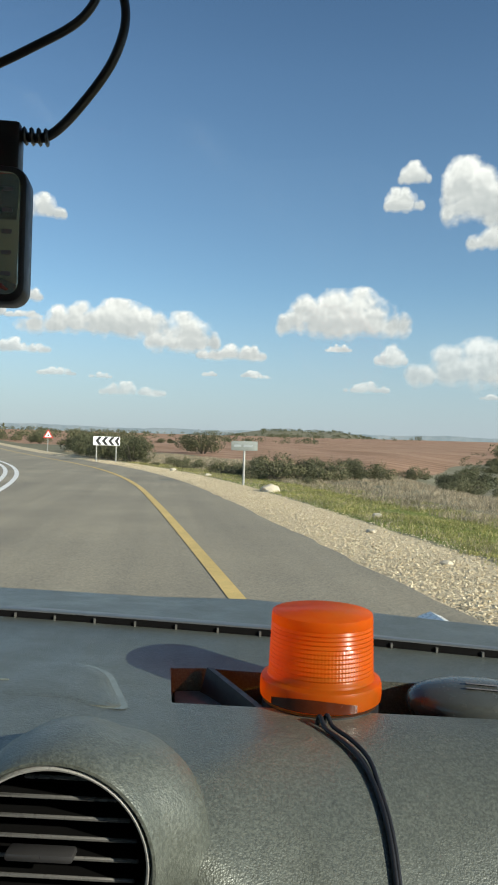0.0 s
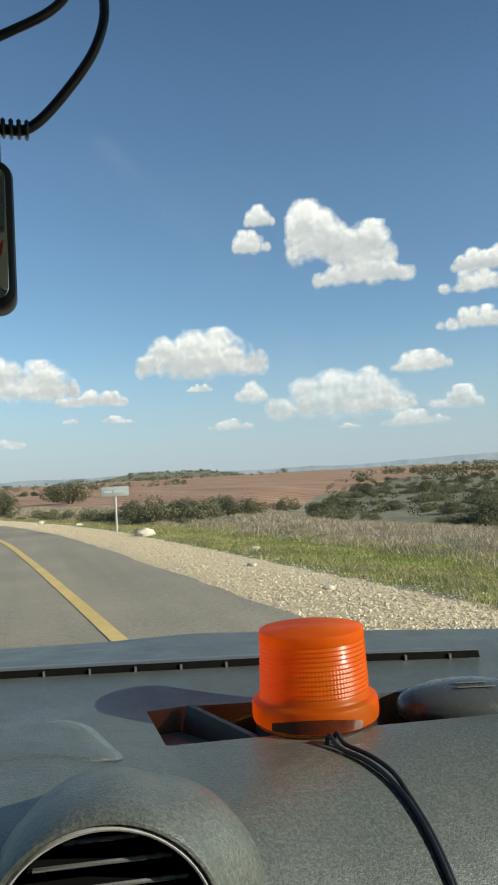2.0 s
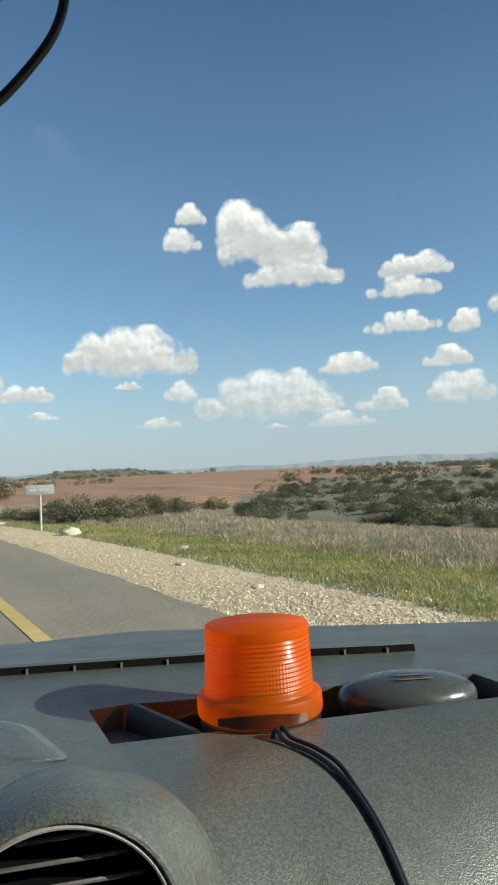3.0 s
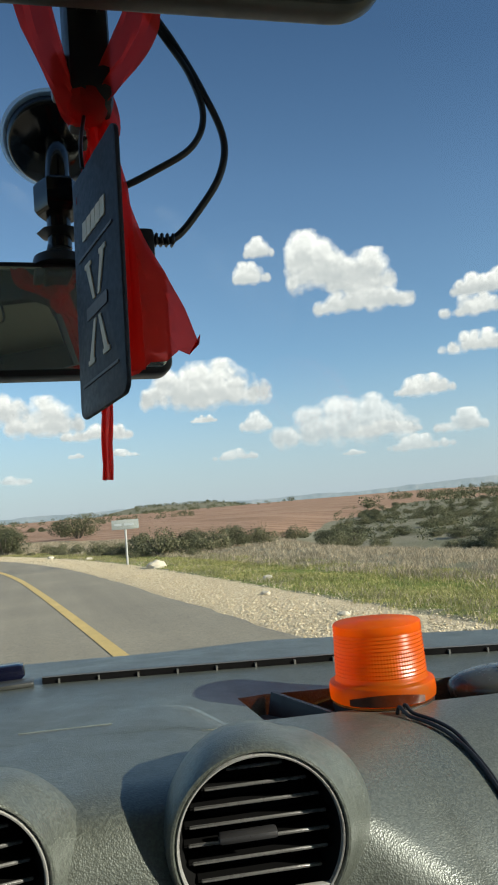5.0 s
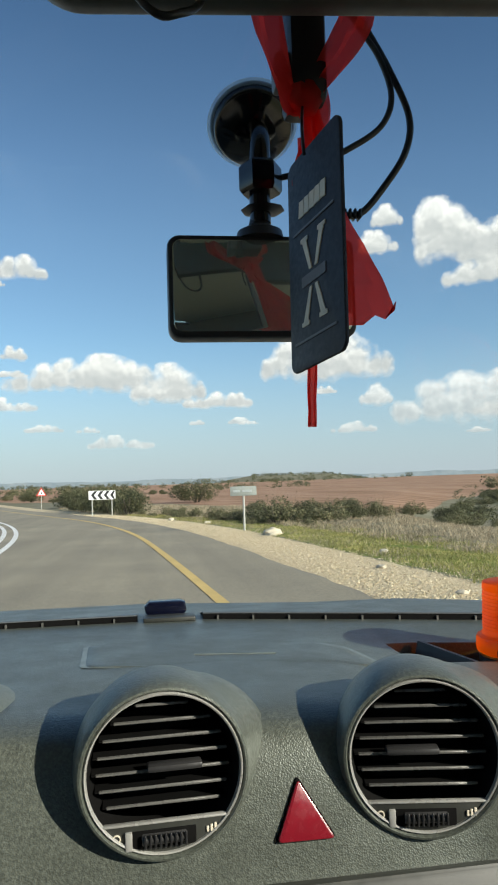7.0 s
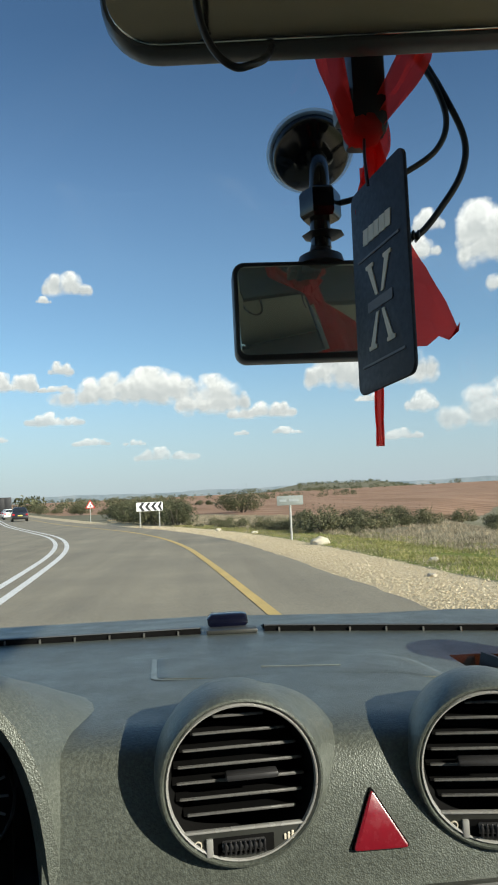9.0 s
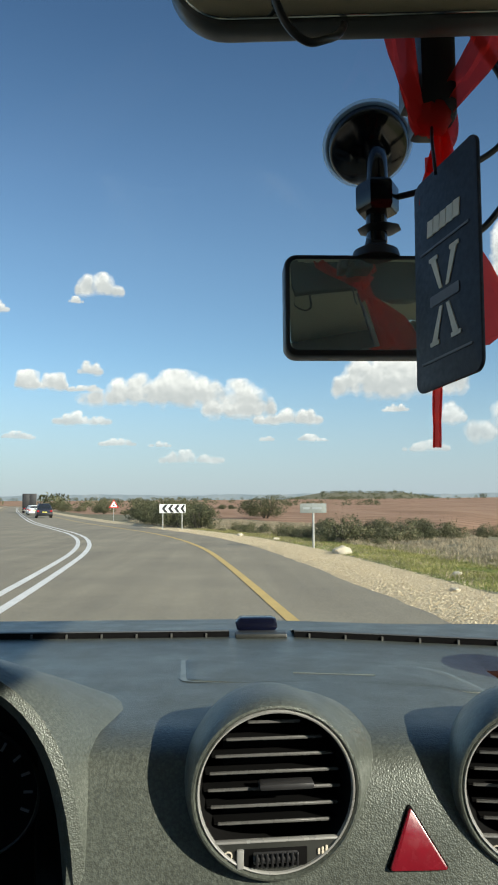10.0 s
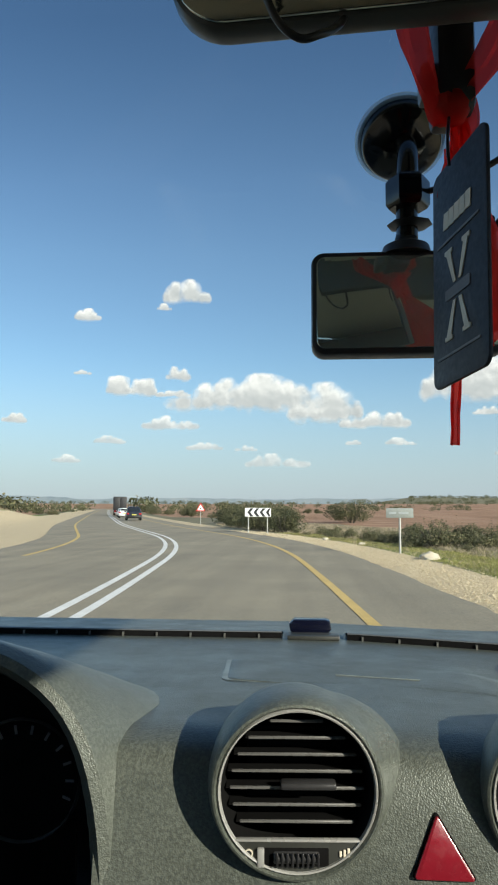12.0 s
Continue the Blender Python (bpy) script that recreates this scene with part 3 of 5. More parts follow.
# azimuth to the left, elevation of the flat base, width, height, all in degrees
CLOUDS_RIGHT = ((-18.9, 19.5, 2.3, 1.9), (-18.2, 17.7, 3.0, 2.0), (-24.6, 16.7, 7.0, 5.2, -0.30), (-26.8, 16.2, 5.6, 3.6), (-26.8, 14.8, 8.0, 2.7), (-36.2, 14.7, 5.7, 2.1), (-35.3, 13.3, 5.7, 2.1),
    (-35.1, 10.7, 5.8, 1.8), (-39.6, 10.4, 2.4, 1.8), (-30.7, 7.9, 4.7, 1.8), (-38.2, 7.9, 3.7, 1.8), (-13.7, 8.6, 10.3, 4.2, -0.05), (-24.3, 4.9, 11.2, 4.2, 0.12),
    (-27.3, 5.2, 6.1, 1.3), (-33.1, 4.9, 3.9, 1.9), (-39.0, 5.2, 5.1, 2.6), (-13.5, 7.4, 2.1, 0.7), (-17.5, 6.4, 2.5, 2.1), (-15.7, 4.3, 3.7, 1.0),
    (-7.5, 5.2, 1.7, 0.5), (-25.0, 3.9, 1.8, 0.5), (-30.1, 3.8, 5.1, 1.4), (-44.5, 11.5, 6.0, 2.6))
CLOUDS_LEFT = ((4.6, 8.0, 12.6, 3.2, 0.06), (-1.3, 7.2, 6.0, 3.4), (-5.2, 6.6, 5.6, 1.6), (-3.5, 5.3, 1.2, 0.6), (-6.9, 5.3, 1.9, 0.6), (4.9, 4.8, 1.8, 0.7),
    (2.4, 3.6, 5.1, 1.2), (9.6, 16.2, 3.7, 2.1), (10.2, 10.3, 2.0, 1.2), (14.8, 9.1, 2.0, 1.6), (12.9, 9.1, 2.0, 1.6), (10.6, 9.0, 2.8, 0.7),
    (10.8, 6.5, 4.5, 1.2), (17.3, 14.6, 2.0, 1.0), (11.4, 15.6, 1.1, 0.6), (18.6, 3.8, 2.2, 0.7), (8.1, 4.9, 2.9, 0.7), (15.5, 5.3, 2.5, 0.7),
    (22.5, 6.7, 1.8, 0.9), (17.6, 10.5, 1.3, 0.5))


def build_cloud(i, az, el, w, h, peak=0.0):
    rnd = random.Random(100 + i)
    far = 3600 + 9 * i
    W, H = far * math.tan(radians(w)) * 1.35, far * math.tan(radians(h)) * 1.5
    a, e = radians(az), radians(el)
    base = Vector((-math.sin(a) * math.cos(e), math.cos(a) * math.cos(e), math.sin(e))) * far + Vector((0, 0, 1.3))
    right = Vector((math.cos(a), math.sin(a), 0))
    up = Vector((math.sin(a) * math.sin(e), -math.cos(a) * math.sin(e), math.cos(e)))
    puffs = []
    count = max(3, int(round(w * 1.3 / max(h, 0.6) * 2.2)) + 2)
    for k in range(count):
        u = (k + rnd.uniform(0.1, 0.9)) / count - 0.5
        off = (u - peak) / (0.5 - peak if u > peak else 0.5 + peak)      # tallest at the peak, falling off to both ends
        tall = (1 - abs(off) ** (2.2 if peak > -0.2 else 1.25)) * rnd.uniform(*((0.5, 1.1) if not peak else (0.8, 1.1)))
        r = max(0.24, tall * 0.50)
        puffs.append((u * 0.76, r * 0.72 * H / 1.5, r * H / 1.5 * 1.2))
        if tall > 0.5:
            puffs.append(((u + rnd.uniform(-0.5, 0.5) / count) * 0.74, tall * 0.68 * H / 1.5, r * H / 1.5 * 0.72))
    nx, nz = max(14, int(w * 7)), max(12, int(h * 10))
    verts, faces, data = [], [], []
    for q in range(nz + 1):
        for p in range(nx + 1):
            x, z = (p / nx - 0.5) * W, (q / nz - 0.26) * H
            verts.append(base + right * x + up * z)
            d = max(1.05 - ((x - u * W) ** 2 + (z - c) ** 2) ** 0.5 / r for u, c, r in puffs)
            foot = min(1, max(0, (z / H * 1.5 + 0.16) / 0.3))
            rim = min(1, 6 * min(p, nx - p) / nx, 6 * min(q, nz - q) / nz)
            data += [min(max(0, d) * 1.15, 0.85) * (0.15 + 0.85 * foot) * rim - (1 - rim) * 0.9, min(1, max(0, z / H * 1.5 * 0.62 + 0.26)), 1.0 if el > 6.5 else 0.5 + 0.06 * el, 1]
    for q in range(nz):
        for p in range(nx):
            k = q * (nx + 1) + p
            faces.append((k, k + 1, k + nx + 2, k + nx + 1))
    me = fast_mesh("cloud", verts, faces, "cloud", True)
    me.color_attributes.new("puff", "FLOAT_COLOR", "POINT").data.foreach_set("color", data)
    ob = tagged(new("cloud", me), "white fair-weather cumulus with a flat grey base" if w > 2.5 else "small ragged shred of white cloud", "cloud", "clouds in the sky", "structure")
    ob.visible_shadow = False


for i, c in enumerate(CLOUDS_RIGHT + CLOUDS_LEFT):
    build_cloud(i, *c)


# ---- the car round the camera ----
def dash_top(x, y=0.2):
    near = float(np.interp(x, (0.05, 0.15, 0.24, 0.6), (0.019, 0.016, 0.006, 0.004)))
    far = 0.017 - 0.014 * max(0.0, x - 0.05)
    return Z0 + near + (far - near) * float(step(0.26, 0.36, y))


def front_edge(x):      # near edge of the open tray
    return 0.176 - 0.165 * max(0.0, x - 0.237)


def back_edge(x):       # far edge of the open tray
    return 0.272 - 0.24 * max(0.0, x - 0.27)


def glass_foot(x):
    return 0.668 - 0.25 * max(0.0, x + 0.05) - 0.22 * max(0.0, x - 0.35)


def slot_line(x):
    bend = max(0.0, x + 0.02)
    return 0.450 - 0.27 * bend * bend / (bend + 0.06)


def dash_height(x, y):
    """The moulded surface of the dashboard."""
    mix = float(step(0.2, 0.40, x))
    roll = (1 - mix) * 0.041 + mix * (0.172 - 0.13 * max(0.0, x - 0.237))
    q = max(0.0, roll - y)
    steep = (1 - mix) * 0.030 + mix * 0.235
    z = dash_top(x, y) - ((1 - mix) * 4.8 + mix * (1.5 + 12 * max(0.0, x - 0.33))) * q * q - (1 - mix) * 1000 * max(0.0, q - steep) ** 3 - mix * 26 * max(0.0, q - steep) ** 2
    return z - 0.008 * float(step(0.46, 0.66, y)) * (1 - mix)


VENTS = ((-0.0235, Z0 - 0.007), (0.1670, Z0 - 0.010))


def build_dashboard():
    dash = thing("dashboard", "dark grey grained plastic dashboard with vents and open tray", "dashboard", (0.08, 0.2, 0.75))
    xs = sorted(set(np.round(np.concatenate([np.linspace(-0.74, 0.78, 305), [0.2365, 0.2375, 0.6, 0.601]]), 4)))
    verts, faces = [], []
    for x in xs:
        inside = 0.237 < x < 0.6005
        f, b = front_edge(x), back_edge(x)
        ys = list(np.linspace(-0.10, -0.055, 5)) + list(np.linspace(-0.05, 0.005, 70)) + list(np.linspace(0.012, f - 0.012, 18)) + [f - 0.006, f - 0.002, f, f + 0.0015] + list(np.linspace(f + 0.006, b - 0.006, 12)) + [b - 0.0015, b, b + 0.003] + list(np.linspace(b + 0.01, glass_foot(x), 16))
        for k, y in enumerate(ys):
            z = dash_height(x, y)
            if inside and 96 <= k <= 109:
                z -= 0.067 if 0.24 < x else 0.06
            verts.append((x, y, z))
    n = len(ys)
    for i in range(len(xs) - 1):
        for k in range(n - 1):
            a = i * n + k
            mid = [sum(verts[j][c] for j in (a, a + n, a + n + 1, a + 1)) / 4 for c in range(3)]
            if mid[1] < 0.0 and any(max(math.hypot(verts[j][0] - vx, verts[j][2] - vz) for j in (a, a + n, a + n + 1, a + 1)) < 0.0595 for vx, vz in VENTS):
                continue
            if -0.55 < mid[0] < -0.168 and mid[1] < 0.112:
                continue
            faces.append((a, a + n, a + n + 1, a + 1))
    me = fast_mesh("body", verts, faces, "dash", True)
    me.set_sharp_from_angle(angle=radians(40))
    body = new("body", me)
    body.parent, body.matrix_parent_inverse = dash, dash.matrix_world.inverted()
    # floor of the tray, darker than the moulding
    row, quads = [], []
    tx = np.linspace(0.239, 0.599, 24)
    for x in tx:
        for k in range(2):
            row.append((x, front_edge(x) + 0.002 if k == 0 else back_edge(x) - 0.002, dash_top(x) - 0.0655))
    for i in range(len(tx) - 1):
        quads.append((2 * i, 2 * i + 2, 2 * i + 3, 2 * i + 1))
    part("tray_floor", from_data(row, quads), "black", dash, "black floor of the open tray")
    part("tray_ledge", box((0.2405, 0.180, Z0 - 0.055), (0.285, 0.265, Z0 - 0.013), bevel=0.003), "panel", dash, "shallow ledge at the end of the tray")
    # ramp in the tray
    bm = from_data([(0.262, 0.258, Z0 - 0.028), (0.272, 0.262, Z0 + 0.010), (0.318, 0.165, Z0 - 0.002), (0.303, 0.160, Z0 - 0.028),
                    (0.277, 0.263, Z0 - 0.028), (0.278, 0.264, Z0 + 0.009), (0.324, 0.169, Z0 - 0.003), (0.324, 0.166, Z0 - 0.028)],
                   [(0, 3, 2, 1), (4, 5, 6, 7), (1, 2, 6, 5), (0, 1, 5, 4), (3, 7, 6, 2)])
    part("tray_divider", bm, "black", dash, smooth=False)
    # apron behind the glass foot and the demister slot with its bars
    for lo, hi in ((-0.62, -0.052), (0.036, 0.605)):
        xs = np.linspace(lo, hi, 60)
        v, q = [], []
        for x in xs:
            # no gap is cut: an upright near-black strip gives the slot's shade
            for o, h in ((-0.001, 0.0004), (0.0015, 0.0075)):
                v.append((x, slot_line(x) + o, dash_height(x, slot_line(x) + o) + h))
        for i in range(len(xs) - 1):
            q.append((2 * i, 2 * i + 2, 2 * i + 3, 2 * i + 1))
        slot = part("demister_slot", from_data(v, q), "void", dash, "narrow black air slot")
        v2 = [(x, y + o, z + h) for (x, y, z) in v[1::2] for o, h in ((0.0, -0.001), (0.001, 0.0012), (0.004, 0.0018), (0.06, -0.0085))]
        q2 = [(4 * i + k, 4 * i + 4 + k, 4 * i + 5 + k, 4 * i + 1 + k) for i in range(len(xs) - 1) for k in range(3)]
        part("slot_lip", from_data(v2, q2), "dash_smooth", dash)
        x = lo + 0.02
        while x < hi:
            y = slot_line(x)
            z = dash_height(x, y)
            part("slot_bar", box((x - 0.0012, y - 0.0025, z + 0.0), (x + 0.0012, y + 0.001, z + 0.0055)), "panel", dash, smooth=False)
            x += 0.047
    # lid on the dash top with its finger slot
    def lid_at(x, y):
        return Vector((x, y, dash_height(x, y)))
    rim = []
    corners = ((-0.100, 0.184, 0.012), (0.200, 0.146, 0.014), (0.176, 0.250, 0.03), (-0.106, 0.294, 0.012))
    for i, (x, y, r) in enumerate(corners):
        p, n = Vector(corners[i - 1][:2]), Vector(corners[(i + 1) % 4][:2])
        c = Vector((x, y))
        a, b = c + (p - c).normalized() * r, c + (n - c).normalized() * r
        for k in range(6):
            t = k / 5
            rim.append((1 - t) ** 2 * a + 2 * t * (1 - t) * c + t * t * b)
    v = [(p.x, p.y, dash_height(p.x, p.y) - 0.001) for p in rim]
    mid = sum(rim, Vector((0, 0))) / len(rim)
    inner = [mid + (p - mid) * (1 - 0.004 / (p - mid).length) for p in rim]
    v += [(p.x, p.y, dash_height(p.x, p.y) + 0.0013) for p in inner]
    m = len(rim)
    q = [(i, (i + 1) % m, m + (i + 1) % m, m + i) for i in range(m)]
    for k in range(1, 11):                    # the lid follows the moulding under it
        for p in inner:
            c = mid + (p - mid) * (1 - 0.099 * k)
            v.append((c.x, c.y, dash_height(c.x, c.y) + 0.0013))
        q += [(k * m + i, k * m + (i + 1) % m, (k + 1) * m + (i + 1) % m, (k + 1) * m + i) for i in range(m)]
    lid = part("lid", from_data(v, q), "dash", dash, "flat storage lid with rounded corners")
    # strip round the lid with the edge's highlight in its colour
    v = [(p.x, p.y, dash_height(p.x, p.y) + 0.0006) for d in (0.0032, -0.004) for p in [mid + (p - mid) * (1 + d / (p - mid).length) for p in rim]]
    part("lid_edge", from_data(v, [(i, (i + 1) % m, m + (i + 1) % m, m + i) for i in range(m)]), "lid_line", dash, "pale highlight coloured in round the lid's edge")
    a, b = lid_at(0.012, 0.208), lid_at(0.092, 0.197)
    part("finger_slot", tube([a + Vector((0, 0, 0.0008)), (a + b) / 2 + Vector((0, 0, 0.0008)), b + Vector((0, 0, 0.0008))], 0.0008), "dash_smooth", lid)
    # the finger slot's lip has the same highlight coloured in
    part("finger_lip", tube([a + Vector((0, 0.004, 0.0014)), (a + b) / 2 + Vector((0, 0.004, 0.0014)), b + Vector((0.004, 0.004, 0.0014))], 0.0009), "lid_line", lid)
    # sensor pod on the apron
    pod = part("sensor_base", box((-0.044, 0.436, dash_height(0, 0.43)), (0.026, 0.468, dash_height(0, 0.43) + 0.006), bevel=0.002), "vent_plate", dash)
    out = [(-0.029, -0.006), (-0.022, -0.011), (0.021, -0.011), (0.028, -0.004), (0.026, 0.007), (0.020, 0.009), (-0.024, 0.009), (-0.031, 0.003)]
    part("sensor_lens", slab(out, 0.03, pose(-0.012, 0.476, Z0 + 0.029), 0.002), "sensor", pod, "dark blue sun sensor lens")
    return dash


dashboard = build_dashboard()


def build_vent(x, y, z, lean, grip):
    at = pose(x, y, z, 2, 0, lean) @ Matrix.Scale(0.985, 4)
    vent = thing("air_vent", "round dashboard air vent with grey ring and black slats", "air vent", (x, 0.0, z), "dashboard air vents")

    def put(name, bm, material, parent, label=""):
        bm.transform(at)
        return part(name, bm, material, parent, label)

    hood = revolve([(0.0572, 0.004), (0.0575, -0.001), (0.0590, -0.0032), (0.0606, -0.0028), (0.0622, 0.000), (0.0636, 0.006), (0.0645, 0.014), (0.0648, 0.026), (0.064, 0.042), (0.059, 0.066), (0.043, 0.10)], 72, "y")
    for v in hood.verts:                      # it swells into the dashboard towards its lower right
        r = math.hypot(v.co.x, v.co.z)
        swell = max(0.0, (v.co.x * 0.88 - v.co.z * 0.47) / r) * 0.026 * float(step(0.002, 0.040, v.co.y))
        v.co.x, v.co.z = v.co.x * (1 + swell / r), v.co.z * (1 + swell / r)
    put("hood", hood, "dash", vent, "grained hood round the vent")
    ring = put("ring", revolve([(0.0572, 0.004), (0.0572, -0.001), (0.0562, -0.0026), (0.0552, -0.0022), (0.0545, 0.001)], 72, "y"), "ring_grey", vent, "satin grey ring")
    # the duct's inner shade is its near-black colour
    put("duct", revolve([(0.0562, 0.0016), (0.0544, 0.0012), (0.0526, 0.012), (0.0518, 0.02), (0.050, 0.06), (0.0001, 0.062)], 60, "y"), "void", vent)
    # blanking segment under the slats, with the thumbwheel
    out = [(0.0560 * math.cos(a), 0.0560 * math.sin(a)) for a in np.linspace(radians(216), radians(324), 24)]
    plate = put("wheel_plate", slab(out, 0.004, pose(0, -0.0005, 0), 0.0008), "vent_plate", vent, "lower plate with thumbwheel")
    put("plate_edge", box((-0.0462, -0.0018, -0.0345), (0.0462, 0.003, -0.0328), bevel=0.0006), "ring_grey", plate)
    # a raised near-black block, for the shade of a well
    put("wheel_well", box((-0.024, -0.0012, -0.0515), (0.022, 0.004, -0.0385), bevel=0.001), "void", plate)
    wheel = revolve([(0.0125, -0.016), (0.0135, -0.015), (0.0135, 0.015), (0.0125, 0.016)], 40, "z")
    wheel.transform(pose(-0.001, 0.0085, -0.045, 0, 90, 0) @ Matrix.Diagonal((0.45, 1, 1, 1)))
    put("thumbwheel", wheel, "slat", plate)
    for k in range(9):
        put("wheel_rib", box((-0.0155 + k * 0.0036, -0.0058, -0.0498), (-0.0138 + k * 0.0036, -0.0042, -0.0402), bevel=0.0004, seg=1), "black", plate)
    put("wheel_stop", box((-0.0285, -0.003, -0.0515), (-0.0235, 0.003, -0.0385), bevel=0.0008), "ring_grey", plate)
    dial = revolve([(0.0022, -0.0015), (0.0030, -0.0015), (0.0030, -0.0005), (0.0022, -0.0005)], 20, "y", closed=True)
    dial.transform(pose(-0.0345, 0, -0.0425))
    put("dial_zero", dial, "cream", plate)
    for k in range(3):
        put("dial_mark", box((0.0292 + k * 0.0028, -0.0016, -0.0445), (0.0310 + k * 0.0028, -0.0004, -0.0405 + k * 0.001), bevel=0.0003, seg=1), "cream", plate)
    for k in range(7):
        h = 0.0455 - 0.0118 * k
        w = math.sqrt(max(0.0, 0.0518 ** 2 - (abs(h) + 0.002) ** 2))
        # blades coloured as in shade, their noses as catching the light
        blade = box((-w, 0.010, h - 0.0009), (w, 0.034, h + 0.0009), bevel=0.0005, seg=1)
        blade.transform(Matrix.Translation((0, 0.01, h)) @ pose(0, 0, 0, -7) @ Matrix.Translation((0, -0.01, -h)))
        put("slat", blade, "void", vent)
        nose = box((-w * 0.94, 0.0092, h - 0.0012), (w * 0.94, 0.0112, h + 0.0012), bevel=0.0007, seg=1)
        put("slat_nose", nose, "slat_edge_lit", vent)
    # dark sheet added behind the slats as the duct's shade
    put("duct_shade_sheet", box((-0.036, 0.030, -0.032), (0.036, 0.032, 0.036)), "void", vent)
    put("knob", box((grip - 0.020, 0.001, -0.0005), (grip + 0.020, 0.013, 0.0046), bevel=0.002), "slat", vent, "direction knob on the middle slat")
    return vent


build_vent(-0.0235, -0.034, Z0 - 0.007, 4, 0.008)
build_vent(0.1670, -0.034, Z0 - 0.010, -9, -0.008)

hazard = thing("hazard_button", "red triangular warning button set between the vents", "button", (0.067, -0.02, Z0 - 0.05))
tri = [Vector((-0.0035, 0.0275)), Vector((-0.0215, -0.0140)), Vector((0.0215, -0.0140))]
outline = []
for i, c in enumerate(tri):
    a, b = c + (tri[i - 1] - c).normalized() * 0.004, c + (tri[(i + 1) % 3] - c).normalized() * 0.004
    outline += [tuple((1 - t) ** 2 * a + 2 * t * (1 - t) * c + t * t * b) for t in (0, 0.25, 0.5, 0.75, 1)]
part("lens", slab(outline, 0.03, pose(0.077, -0.029, Z0 - 0.050, -14, 0, 0), 0.0014), "red_lens", hazard)
part("frame", slab([(x * 1.06, z * 1.06 + 0.0003) for x, z in outline], 0.03, pose(0.077, -0.0265, Z0 - 0.050, -14, 0, 0), 0.001), "void", hazard)


def build_radio():
    panel = thing("radio_panel", "dark grey radio surround with rounded corners below the vents", "panel", (0.09, -0.02, Z0 - 0.15))
    at = pose(0.120, -0.062, Z0 - 0.186, -12, 0, 1.5)
    part("surround", slab(rounded(0.25, 0.20, 0.018), 0.12, at, 0.003), "vent_plate", panel)
    part("face", slab(rounded(0.205, 0.165, 0.012), 0.05, at @ pose(0, -0.002, -0.004), 0.001), "gloss", panel)
    part("slot", slab(rounded(0.12, 0.004, 0.0015), 0.01, at @ pose(0, -0.004, 0.06)), "void", panel)


build_radio()


def build_cluster():
    pod = thing("instrument_cluster", "hooded black instrument cluster behind the steering column", "instrument cluster", (-0.36, 0.1, Z0 - 0.05))
    verts, faces = [], []
    steps, layers = 40, ((0.012, 0.184, 0.112), (-0.008, 0.187, 0.115), (-0.019, 0.192, 0.120), (-0.024, 0.198, 0.126), (-0.021, 0.206, 0.132), (-0.008, 0.214, 0.134), (0.012, 0.223, 0.129), (0.045, 0.237, 0.117), (0.09, 0.257, 0.097), (0.15, 0.272, 0.07), (0.22, 0.28, 0.035), (0.30, 0.27, 0.0))
    for y, w, h in layers:
        for i in range(steps + 1):
            a = math.pi * i / steps
            c, s = math.cos(a), math.sin(a)
            x = -0.36 + w * math.copysign(abs(c) ** 0.85, c)
            verts.append((x, y - 0.008 * (1 - s), Z0 - 0.035 + h * s ** 0.9 - 0.10 * (1 - s) ** 3))
    m = steps + 1
    for k in range(len(layers) - 1):
        for i in range(steps):
            a = k * m + i
            faces.append((a, a + 1, a + m + 1, a + m))
    part("hood", from_data(verts, faces), "dash", pod, "grained arched hood over the instruments")
    verts, faces = [], []
    for y, k in ((-0.005, 0.985), (0.05, 0.93), (0.11, 0.84)):
        for i in range(steps + 1):
            a = math.pi * i / steps
            c, s = math.cos(a), math.sin(a)
            verts.append((-0.36 + 0.190 * k * math.copysign(abs(c) ** 0.85, c), y - 0.008 * (1 - s), Z0 - 0.035 + 0.118 * k * s ** 0.9 - 0.10 * (1 - s) ** 3))
    for k in range(2):
        for i in range(steps):
            a = k * m + i
            faces.append((a, a + m, a + m + 1, a + 1))
    part("inner_shroud", from_data(verts, faces), "void", pod)
    part("face", box((-0.50, 0.108, Z0 - 0.16), (-0.225, 0.114, Z0 + 0.035)), "void", pod)
    for x in (-0.275, -0.44):
        ring = revolve([(0.052, 0.0), (0.0535, -0.004), (0.055, 0.0), (0.0535, 0.002)], 56, "y", closed=True)
        ring.transform(pose(x, 0.104, Z0 - 0.055))
        gauge = part("gauge", ring, "panel", pod, "dim grey gauge ring")
        for k in range(13):
            a = radians(220 - 20 * k)
            bar = box((-0.0012, -0.001, 0.040), (0.0012, 0.0, 0.048))
            bar.transform(pose(x, 0.106, Z0 - 0.055, 0, math.degrees(math.pi / 2 - a), 0))
            part("gauge_mark", bar, "grey_print", gauge, smooth=False)
    part("lower_wall", box((-0.56, -0.03, Z0 - 0.40), (-0.19, 0.0, Z0 - 0.135), bevel=0.01), "dash", pod)


build_cluster()


